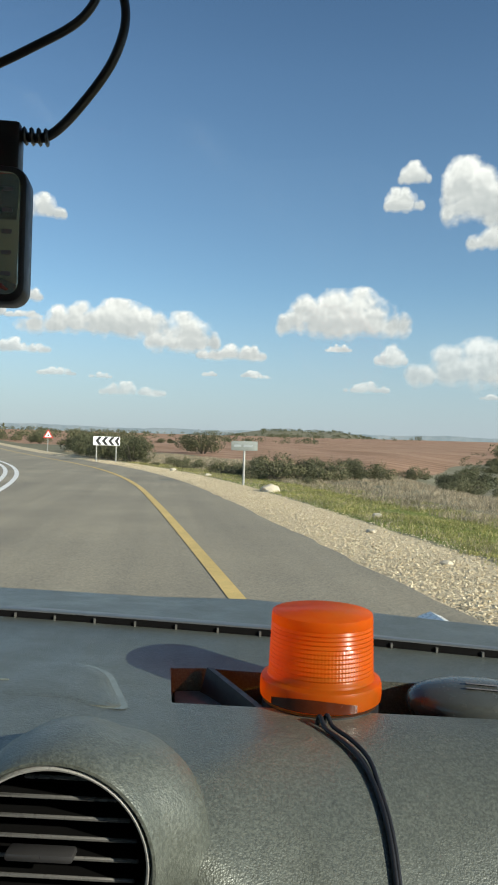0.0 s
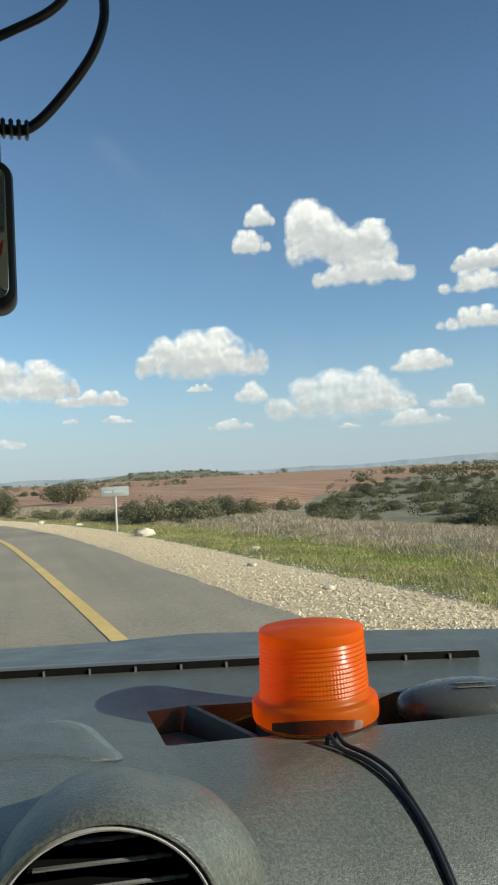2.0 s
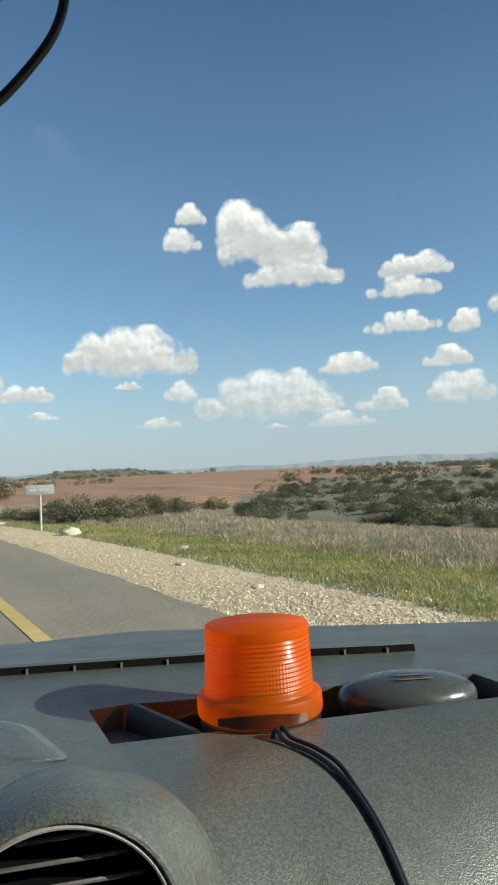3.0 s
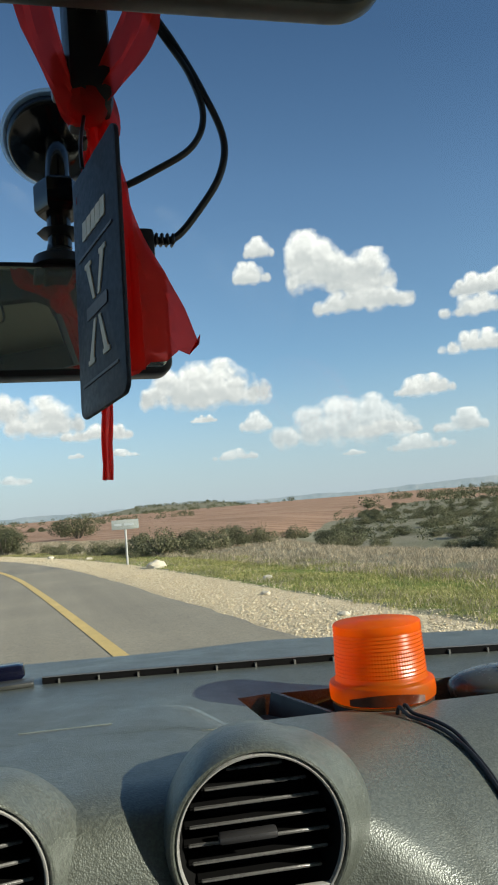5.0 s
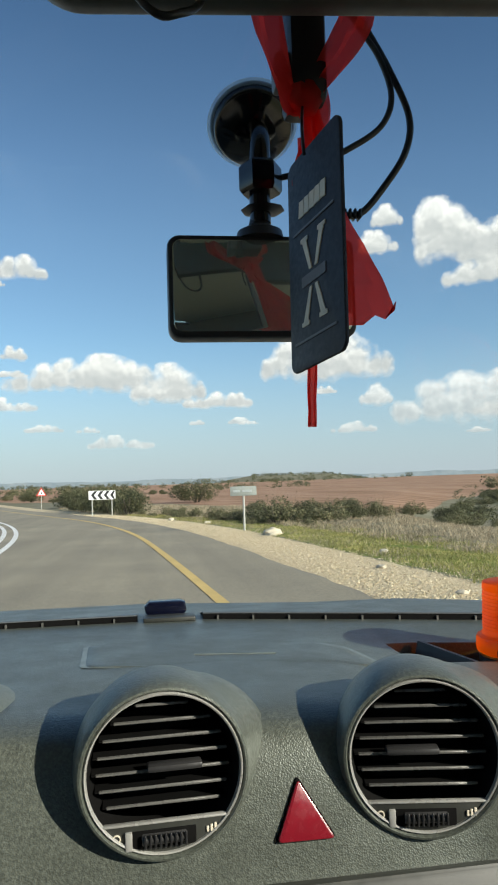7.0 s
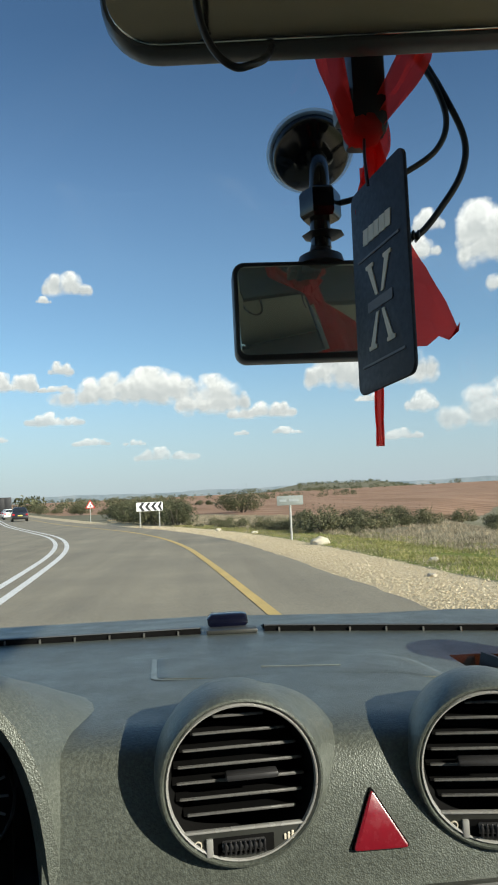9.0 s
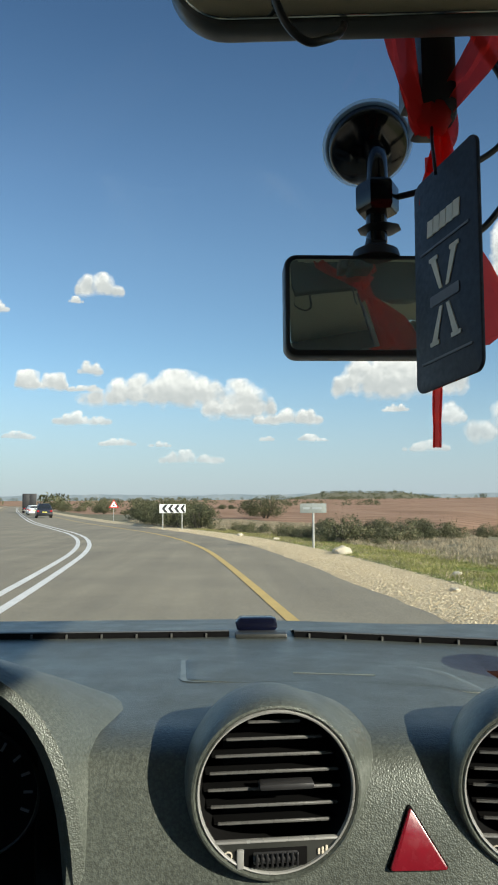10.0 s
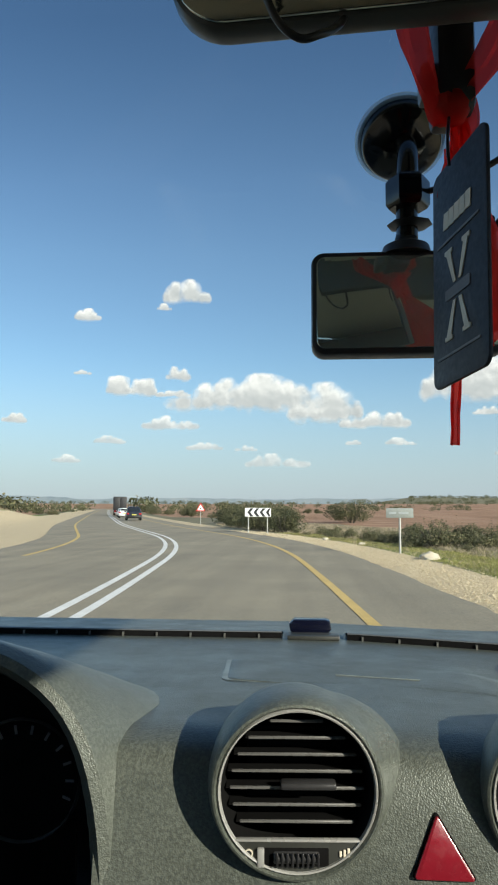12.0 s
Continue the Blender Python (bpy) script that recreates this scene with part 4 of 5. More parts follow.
def build_beacon():
    b = thing("warning_beacon", "orange ribbed warning beacon standing in the dashboard tray", "warning light", (0.368, 0.186, Z0 - 0.06))
    o = (0.368, 0.186, Z0 + 0.0185)
    part("foot", revolve([(0.0001, -0.0745), (0.055, -0.0745), (0.0572, -0.072), (0.0572, -0.012), (0.0001, -0.012)], 56, at=o), "black", b, "black base with magnet")
    rim = revolve([(0.0570, -0.010), (0.0592, -0.0085), (0.0598, -0.004), (0.0594, 0.004), (0.0584, 0.0065), (0.0560, 0.0078), (0.0528, 0.0084), (0.0518, 0.0100)], 64, at=o)
    part("skirt", rim, "beacon", b, "flared orange skirt")
    prof = [(0.0518, 0.0100), (0.0512, 0.0125)]
    h = 0.0125
    while h < 0.055:
        prof += [(0.0512 - (h - 0.0125) * 0.035 - 0.0006, h + 0.0012), (0.0512 - (h - 0.0125) * 0.035 + 0.0003, h + 0.0026)]
        h += 0.0036
    prof += [(0.0497, 0.0600), (0.0494, 0.0616), (0.0484, 0.0624), (0.024, 0.0630), (0.0225, 0.0640), (0.0001, 0.0642)]
    dome = revolve(prof, 384, at=o)
    for v in dome.verts:                      # fine upright fluting on the lower half
        d = Vector((v.co.x - o[0], v.co.y - o[1]))
        h = v.co.z - o[2]
        if 0.012 < h < 0.040:
            d *= 1 + 0.003 * math.cos(96 * math.atan2(d.y, d.x)) * min(1, (h - 0.012) / 0.004, (0.040 - h) / 0.004)
            v.co.x, v.co.y = o[0] + d.x, o[1] + d.y
    part("dome", dome, "beacon", b, "ribbed orange dome with a flat top")
    v, q = [], []
    for k in range(15):
        a = radians(208 + 6.0 * k)
        for h in (-0.0085, -0.0025 + 0.0050 * math.sin(math.pi * k / 14)):
            v.append((o[0] + 0.0603 * math.cos(a), o[1] + 0.0603 * math.sin(a), o[2] + h))
    q = [(2 * k, 2 * k + 2, 2 * k + 3, 2 * k + 1) for k in range(14)]
    part("dark_label", from_data(v, q), "tinted", b, "dark label behind the skirt")
    pts = [(0.352, 0.128, Z0 - 0.002), (0.354, 0.124, Z0 + 0.012)]
    for x, y in ((0.357, 0.112), (0.368, 0.094), (0.376, 0.074), (0.380, 0.050), (0.380, 0.022), (0.376, -0.01), (0.368, -0.05)):
        pts.append((x, y, dash_height(x, y) + 0.003))
    part("cable", tube(pts, 0.0019), "rubber", b, "black twin cable over the dashboard edge")
    pts2 = [(x + (0.006 if i < 5 else 0.0028), y + (0.003 if i > 1 else 0.0), z + 0.001) for i, (x, y, z) in enumerate(pts)]
    part("cable", tube(pts2, 0.0018), "rubber", b)
    for ob in b.children:                     # the lamp is a little slimmer than tall
        if ob.name.split(".")[0] != "cable":
            ob.data.transform(Matrix.Translation(o) @ Matrix.Diagonal((0.90, 0.90, 1.03, 1)) @ Matrix.Translation(-Vector(o)))


M["tinted"] = mat("dark_brown_label", (0.07, 0.014, 0.004), 0.2, vary=0.3, scale=60)
build_beacon()


def build_case():
    c = thing("rounded_case", "glossy dark grey rounded case lying in the tray", "case", (0.515, 0.178, Z0 - 0.02))
    bm = bmesh.new()
    bmesh.ops.create_uvsphere(bm, u_segments=40, v_segments=20, radius=1.0)
    for v in bm.verts:
        p = v.co
        p.z = math.copysign(abs(p.z) ** 0.8, p.z)
        v.co = Vector((p.x * 0.066, p.y * 0.042, p.z * 0.023))
    bm.transform(pose(0.516, 0.184, Z0 - 0.003, 0, 0, -18))
    part("shell", bm, "gloss_grey", c)
    for k, w in enumerate((0.034, 0.028)):
        part("print_bar", slab(rounded(w, 0.0028, 0.0008), 0.0008, pose(0.512, 0.164 + 0.009 * k, Z0 + 0.0182 + 0.0016 * k, 77 + 4 * k, 0, -18)), "grey_print", c, "illegible pale lettering")


M["gloss_grey"] = mat("dark_gloss_shell", (0.05, 0.056, 0.053), 0.24, vary=0.2, scale=30)
build_case()


# ---- what hangs at the windscreen ----
def build_mirror():
    mr = thing("rear_view_mirror", "wide interior mirror reflecting the pale headliner", "mirror", (0.05, -0.27, Z0 + 0.41))
    at = pose(0.068, -0.205, Z0 + 0.4955, 3, -0.8, -3)
    part("housing", slab(rounded(0.318, 0.092, 0.032, 8), 0.020, at, 0.005), "vent_plate", mr)
    m2 = slab(rounded(0.311, 0.086, 0.029, 8), 0.003, at @ pose(0, -0.0015, 0), 0.0008)
    part("mirror_glass", m2, "mirror", mr, "mirror glass")
    part("stem", box((0.067, -0.122, Z0 + 0.440), (0.092, -0.084, Z0 + 0.53), bevel=0.005), "black", mr)
    part("arm", box((0.073, -0.190, Z0 + 0.495), (0.086, -0.085, Z0 + 0.510), bevel=0.004), "black", mr)
    part("stem_foot", box((0.069, -0.116, Z0 + 0.51), (0.090, -0.074, Z0 + 0.61), bevel=0.006), "black", mr)
    part("clip", box((0.058, -0.118, Z0 + 0.452), (0.0675, -0.098, Z0 + 0.474), bevel=0.003), "panel", mr)


mm, mnt, mb, mco = start("mirror_silver")
mb.inputs["Base Color"].default_value = (0.55, 0.54, 0.47, 1)
mb.inputs["Metallic"].default_value = 1.0
nrm = noise_tex(mnt, mco, 6, 3)
mnt.links.new(ramp(mnt, nrm, ((0.3, (0.05,) * 3), (0.7, (0.12,) * 3))), mb.inputs["Roughness"])
M["mirror"] = mm
build_mirror()

screen_m, snt, sb, sco = start("dashcam_screen")
snt.links.new(ramp(snt, noise_tex(snt, sco, 14, 3), ((0.3, (0.46, 0.54, 0.48)), (0.7, (0.51, 0.59, 0.53)))), sb.inputs["Base Color"])
sb.inputs["Metallic"].default_value, sb.inputs["Roughness"].default_value = 0.8, 0.03
M["screen"] = screen_m


def build_dashcam():
    d = thing("dash_camera", "black dash camera with glossy screen on a suction mount", "dash camera", (0.052, 0.02, Z0 + 0.35))
    at = pose(0.052, -0.006, Z0 + 0.3465, 0, 0, 0)
    part("case", slab(rounded(0.150, 0.082, 0.010), 0.022, at, 0.003), "black", d)
    part("screen", slab(rounded(0.142, 0.073, 0.007), 0.002, at @ pose(0, -0.0014, 0), 0.0006), "screen", d, "glossy dark green-grey screen")
    for k in range(5):
        part("button", slab(rounded(0.006, 0.0022, 0.0008), 0.001, at @ pose(0.064, -0.0022, 0.026 - 0.0125 * k)), "grey_print", d)
    mount = part("mount", revolve([(0.0001, 0.0), (0.020, 0.0), (0.018, 0.007), (0.009, 0.012), (0.007, 0.02), (0.0001, 0.02)], 28, at=(0.052, 0.004, Z0 + 0.386)), "black", d)
    part("collar", revolve([(0.0001, -0.003), (0.010, -0.003), (0.018, 0.0), (0.010, 0.003), (0.0001, 0.003)], 8, at=(0.055, 0.003, Z0 + 0.411)), "black", mount)
    part("ball_nut", revolve([(0.0001, -0.0125), (0.015, -0.0125), (0.0175, -0.009), (0.0175, 0.009), (0.015, 0.0125), (0.0001, 0.0125)], 6, at=(0.054, 0.003, Z0 + 0.4365)), "gloss", mount)
    part("neck", tube([(0.053, 0.003, Z0 + 0.40), (0.053, 0.003, Z0 + 0.43), (0.054, 0.002, Z0 + 0.46), (0.055, 0.010, Z0 + 0.478), (0.054, 0.028, Z0 + 0.494)], 0.0085, 14), "gloss", mount)
    cup = revolve([(0.0001, -0.017), (0.015, -0.017), (0.019, -0.014), (0.031, -0.010), (0.0335, -0.007), (0.0345, 0.0), (0.0365, 0.001), (0.0001, 0.003)], 48)
    tilt = pose(0.054, 0.036, Z0 + 0.499, -39, 0, 0)
    cup.transform(tilt)
    part("suction_cup", cup, "gloss", d, "black suction cup on the glass")
    rim = revolve([(0.0340, -0.001), (0.0378, -0.0015), (0.0392, 0.001), (0.0340, 0.003)], 48, closed=True)
    rim.transform(tilt)
    part("cup_rim", rim, "screw", d, "clear rim of the suction cup")
    plug = part("plug", box((0.103, -0.002, Z0 + 0.386), (0.121, 0.012, Z0 + 0.4165), bevel=0.003), "rubber", d, "angled black plug")
    for k in range(4):
        part("strain_relief", box((0.1215 + 0.0042 * k, -0.001, Z0 + 0.4050), (0.1240 + 0.0042 * k, 0.010, Z0 + 0.4135), bevel=0.0012, seg=1), "rubber", plug)
    part("cable", tube([(0.118, 0.005, Z0 + 0.409), (0.137, 0.005, Z0 + 0.411), (0.158, 0.004, Z0 + 0.434), (0.176, 0.0, Z0 + 0.462), (0.1805, 0.0, Z0 + 0.492), (0.166, 0.0, Z0 + 0.53), (0.147, 0.0, Z0 + 0.566), (0.120, -0.02, Z0 + 0.585)], 0.0029), "rubber", d, "looping black cable")
    part("cable", tube([(0.062, 0.012, Z0 + 0.440), (0.092, 0.006, Z0 + 0.446), (0.125, 0.002, Z0 + 0.462), (0.155, 0.0, Z0 + 0.482), (0.166, 0.0, Z0 + 0.508), (0.158, 0.0, Z0 + 0.54), (0.141, 0.0, Z0 + 0.568), (0.115, -0.02, Z0 + 0.585)], 0.0026), "rubber", d, "looping black cable")
    return d


build_dashcam().location += Vector((0.011, 0.0, 0.003))
mirror_cable = tagged(part("mirror_cable", tube([(-0.040, -0.232, Z0 + 0.515), (-0.038, -0.230, Z0 + 0.465), (-0.035, -0.227, Z0 + 0.443), (-0.028, -0.224, Z0 + 0.429), (-0.018, -0.222, Z0 + 0.422), (-0.008, -0.220, Z0 + 0.425), (-0.001, -0.212, Z0 + 0.433), (0.005, -0.196, Z0 + 0.450), (0.010, -0.180, Z0 + 0.475)], 0.0021), "rubber"), "thin black cable looping below the mirror", "cable")


def build_freshener():
    f = thing("air_freshener", "dark card air freshener hanging on a red satin ribbon", "air freshener", (0.067, -0.13, Z0 + 0.265))
    # the whole hangs a little way in front of the dash camera
    grow = Matrix.Translation((-0.045, -0.55, Z0 + 0.195)) @ Matrix.Scale(1.24, 4) @ Matrix.Translation((0.045, 0.55, -Z0 - 0.195))

    def hang(name, bm, material, parent, label=""):
        bm.transform(grow)
        return part(name, bm, material, parent, label)

    at = pose(0.0505, -0.219, Z0 + 0.3065, -2, -2.5, -77)
    w, h = 0.060, 0.113
    card = hang("card", slab(rounded(w, h, 0.006), 0.0022, at, 0.0006), "tag", f)
    face = at @ pose(0, -0.0006, 0)

    def mark(outline, dx, dz, material="cream"):
        hang("printed_mark", slab(outline, 0.0005, face @ pose(dx, 0, dz)), material, card)

    for k in range(5):
        mark([(-0.0032, -0.004), (0.0026, -0.0045), (0.0032, 0.004), (-0.0022, 0.0045)], -0.0125 + 0.0062 * k, 0.0265)
    for dz in (0.0155, -0.0425):
        mark(rounded(0.046, 0.0012, 0.0004), 0.0, dz, "grey_print")
    # two mirrored serif shapes with a bar of small print between them
    for s, z in ((1, 0.0005), (-1, -0.0255)):
        for e in (1, -1):
            mark([(e * 0.0015, -0.0085 * s), (e * 0.0045, -0.0085 * s), (e * 0.0125, 0.0085 * s), (e * 0.0075, 0.0085 * s)][::1 if e * s > 0 else -1], 0.0, z)
            mark(rounded(0.0085, 0.0022, 0.0005), e * 0.0098, z + 0.0088 * s)
    mark(rounded(0.027, 0.0055, 0.001), 0.0, -0.0125, "grey_print")
    hang("ring", tube([(0.0475, -0.219, Z0 + 0.355), (0.0475, -0.217, Z0 + 0.364), (0.049, -0.210, Z0 + 0.376), (0.052, -0.200, Z0 + 0.392)], 0.0009), "rubber", f)

    def strip(points, widths, twist, name="ribbon"):
        path = smooth_path([(x, y, z + 0.012 * float(step(Z0 + 0.355, Z0 + 0.38, z))) for x, y, z in points], 8)
        verts, faces = [], []
        for i, p in enumerate(path):
            t = i / (len(path) - 1)
            wd = float(np.interp(t, np.linspace(0, 1, len(widths)), widths))
            a = radians(float(np.interp(t, np.linspace(0, 1, len(twist)), twist)))
            across = Vector((math.cos(a), math.sin(a), 0))
            normal = Vector((-math.sin(a), math.cos(a), 0))
            for k in range(7):
                s = k / 6 - 0.5
                torn = Vector((0, 0, -0.0022 * (k % 2) + 0.014 * s - 0.004 * (k == 5))) if i == len(path) - 1 and wd > 0.02 else Vector()
                verts.append(p + torn + across * wd * s + normal * (0.0028 * math.sin(s * 9 + t * 7)))
        for i in range(len(path) - 1):
            for k in range(6):
                a = i * 7 + k
                faces.append((a, a + 1, a + 8, a + 7))
        ob = hang(name, from_data(verts, faces), "ribbon", f, "red satin ribbon")
        mod = ob.modifiers.new("thick", "SOLIDIFY")
        mod.thickness = 0.0005

    strip([(0.026, -0.225, Z0 + 0.435), (0.034, -0.213, Z0 + 0.405), (0.046, -0.200, Z0 + 0.384), (0.052, -0.195, Z0 + 0.376)], (0.013, 0.020, 0.016, 0.014), (10, 20, 25, 20))
    strip([(0.082, -0.225, Z0 + 0.435), (0.076, -0.215, Z0 + 0.412), (0.063, -0.203, Z0 + 0.393), (0.050, -0.197, Z0 + 0.376)], (0.012, 0.020, 0.018, 0.012), (-10, -25, -30, -10))
    strip([(0.054, -0.196, Z0 + 0.396), (0.060, -0.192, Z0 + 0.378), (0.057, -0.189, Z0 + 0.368), (0.050, -0.19, Z0 + 0.35)], (0.020, 0.022, 0.012, 0.010), (0, 25, 40, 60))
    strip([(0.058, -0.190, Z0 + 0.383), (0.064, -0.186, Z0 + 0.352), (0.071, -0.184, Z0 + 0.322), (0.078, -0.183, Z0 + 0.300), (0.084, -0.184, Z0 + 0.280)], (0.008, 0.020, 0.031, 0.037, 0.040), (60, 20, -10, -25, -35))
    strip([(0.056, -0.194, Z0 + 0.385), (0.062, -0.193, Z0 + 0.360), (0.063, -0.190, Z0 + 0.325), (0.063, -0.190, Z0 + 0.272)], (0.008, 0.018, 0.020, 0.020), (40, 10, 0, 0))
    strip([(0.055, -0.190, Z0 + 0.37), (0.055, -0.186, Z0 + 0.32), (0.054, -0.188, Z0 + 0.26), (0.053, -0.192, Z0 + 0.222)], (0.006, 0.007, 0.0065, 0.005), (40, -20, -50, -40), "ribbon_tail")
    knot = bmesh.new()
    bmesh.ops.create_uvsphere(knot, u_segments=16, v_segments=10, radius=0.010)
    for v in knot.verts:
        v.co *= 1 + 0.25 * noise.noise(v.co * 180)
    knot.transform(pose(0.054, -0.197, Z0 + 0.396))
    hang("knot", knot, "ribbon", f)


build_freshener()


# ---- body of the car ----
def rounded_block(size, r):
    bm = bmesh.new()
    bmesh.ops.create_cube(bm, size=1.0)
    for v in bm.verts:
        v.co = Vector((v.co.x * size[0], v.co.y * size[1], v.co.z * size[2]))
    bmesh.ops.bevel(bm, geom=list(bm.edges), offset=r, segments=5, affect="EDGES", profile=0.5)
    return bm


def build_shell():
    car = thing("car_interior", "pale headliner, dark pillars and doors of a small van", "car", (0.08, -0.6, 0.3), kind="structure")
    def screen_y(z):
        return 0.62 - (z - Z0 - 0.02) * 1.235
    top = Z0 + 0.60
    n = 30
    v, q = [], []
    for i in range(n + 1):
        for k in range(13):
            x = -0.76 + 1.62 * i / n
            t = k / 12
            foot, head = glass_foot(min(max(x, -0.74), 0.78)) + 0.01, screen_y(top) - 0.10 * (x - 0.06) ** 2
            bow = 0.0
            v.append((x * (1 - 0.16 * t) + 0.013 * t, foot + (head - foot) * t + bow, Z0 + 0.0 + (top - Z0) * t))
    for i in range(n):
        for k in range(12):
            a = i * 13 + k
            q.append((a, a + 13, a + 14, a + 1))
    glass = part("windscreen", from_data(v, q), "glass", car, "clear windscreen with a shade band")
    glass.visible_shadow = False
    yh = screen_y(top)
    part("roof_lining", box((-0.66, -2.3, top), (0.80, yh + 0.02, top + 0.05), bevel=0.01), "headliner", car, "pale beige headliner")
    part("roof_skin", box((-0.70, -2.34, top + 0.052), (0.84, yh + 0.03, top + 0.08), bevel=0.01), "body_paint", car)
    part("rear_wall", box((-0.74, -2.38, 0.35), (0.88, -2.32, top + 0.05)), "cloth", car)
    part("cabin_floor", box((-0.74, -2.34, 0.30), (0.88, 0.9, 0.36)), "cloth", car)
    for s, x in ((-1, -0.74), (1, 0.86)):
        part("door", box((x - 0.04, -1.15, 0.33), (x + 0.04, 0.30, Z0 - 0.045), bevel=0.015), "dash", car, "dark door trim below the side window")
        part("side_panel", box((x - 0.04, -2.34, 0.33), (x + 0.04, -1.5, top), bevel=0.01), "cloth", car)
        part("a_pillar", tube([(x + s * 0.04, 0.46, Z0 - 0.09), (x + s * 0.02, 0.36, Z0 + 0.10), (x - s * 0.05, 0.12, Z0 + 0.42), (x - s * 0.11, -0.08, top + 0.01)], 0.030, 12), "black", car)
        for yy in (-1.3,):
            part("pillar", box((x - s * 0.13 - 0.03, yy - 0.05, Z0 - 0.05), (x - s * 0.10 + 0.03, yy + 0.05, top), bevel=0.012), "headliner", car)
        part("roof_rail", box((x - s * 0.10 - 0.03, -1.2, top - 0.01), (x - s * 0.10 + 0.03, -0.1, top + 0.05), bevel=0.012), "headliner", car)
        # unseen outside mirrors, added for their shadow, kept low to spare the dashboard
        mirror = rounded_block((0.15, 0.13, 0.16), 0.05)
        mirror.transform(pose(x + s * 0.155, -0.255, Z0 + 0.045, 0, 0, s * 8))
        part("door_mirror", mirror, "black", car, "black outside mirror added on the door, out of view")
        part("mirror_foot", tube([(x, -0.16, Z0 - 0.04), (x + s * 0.06, -0.18, Z0 - 0.01), (x + s * 0.12, -0.20, Z0 + 0.01)], 0.022, 10), "black", car)
        part("wing", box((x - 0.04, 0.30, 0.33), (x + 0.04, 1.25, Z0 - 0.15), bevel=0.04), "body_paint", car)
    part("bonnet", box((-0.70, 0.74, 0.80), (0.82, 1.42, 0.86), bevel=0.02), "body_paint", car)
    part("nose", box((-0.72, 1.20, 0.28), (0.84, 1.44, 0.82), bevel=0.05), "body_paint", car)
    part("scuttle", box((-0.72, 0.60, 0.78), (0.84, 0.80, Z0 - 0.12), bevel=0.01), "black", car)
    part("knee_wall", box((-0.72, -0.05, 0.36), (0.84, 0.60, Z0 - 0.30)), "black", car)
    for x in (-0.74, 0.86):
        for y in (0.95, -1.75):
            part("wheel", revolve([(0.0001, -0.09), (0.26, -0.09), (0.30, -0.06), (0.30, 0.06), (0.26, 0.09), (0.0001, 0.09)], 32), "tyre", car).matrix_world = pose(x, y, 0.33, 0, 90, 0)
    return car


build_shell()


def build_seat(x):
    s = thing("front_chair", "grey cloth front chair bolted to the cabin floor", "chair", (x, -0.9, 0.36), "front seats")
    part("cushion", box((x - 0.25, -1.15, 0.40), (x + 0.25, -0.70, 0.58), bevel=0.05, seg=3), "cloth", s)
    part("backrest", box((x - 0.24, -0.06, 0.0), (x + 0.24, 0.06, 0.55), pose(0, -1.16, 0.55, 14, 0, 0), 0.05, 3), "cloth", s)
    part("headrest", box((x - 0.12, -0.05, 0.0), (x + 0.12, 0.05, 0.17), pose(0, -1.32, 1.13, 10, 0, 0), 0.04, 3), "cloth", s)
    part("runner", box((x - 0.20, -1.10, 0.355), (x + 0.20, -0.75, 0.41), bevel=0.01), "black", s)


build_seat(-0.33)
build_seat(0.47)


# ---- along the road ----
def at_road(y, off):
    """A place at that distance ahead and that far right of the white line, with the road's heading."""
    i = int(np.argmin(np.abs(ROAD[:, 1] - y)))
    x, yy, a = ROAD[i]
    px, py = x + off * math.cos(a), yy + off * math.sin(a)
    return px, py, float(height(np.array([px]), np.array([py]))[0]), math.degrees(a)


def build_chevron():
    x, y, z, a = at_road(40, EDGE + 0.75)
    sign = thing("chevron_sign", "black and white chevron board on two thin posts", "road sign", (x, y, z))
    at = pose(x, y, z, 0, 0, a - 6)
    w, h, foot = 1.52, 0.50, 0.95
    for s in (-1, 1):
        p = revolve([(0.0001, -0.2), (0.032, -0.2), (0.032, foot + 0.3), (0.0001, foot + 0.3)], 12)
        p.transform(at @ pose(s * 0.56, 0.04, 0))
        part("post", p, "galv", sign)
    part("board", slab(rounded(w, h, 0.03), 0.012, at @ pose(0, 0, foot + h / 2), 0.002), "sign_white", sign, "white reflective board")
    part("back_rail", box((-w / 2, 0.013, foot + 0.18), (w / 2, 0.03, foot + 0.23), at), "galv", sign)
    for k in range(4):
        c = -0.50 + 0.36 * k
        o = [(c - 0.13, 0), (c + 0.05, h / 2 - 0.02), (c + 0.23, h / 2 - 0.02), (c + 0.05, 0), (c + 0.23, -h / 2 + 0.02), (c + 0.05, -h / 2 + 0.02)]
        o = [(min(px, w / 2 - 0.01), pz) for px, pz in o]
        for half in (1, -1):
            q = [(c - 0.13, 0), (min(c + 0.05, w / 2 - 0.01), half * (h / 2 - 0.02)), (min(c + 0.23, w / 2 - 0.01), half * (h / 2 - 0.02)), (min(c + 0.05, w / 2 - 0.01), 0)]
            part("chevron", slab(q, 0.003, at @ pose(0, -0.004, foot + h / 2)), "sign_black", sign)


build_chevron()


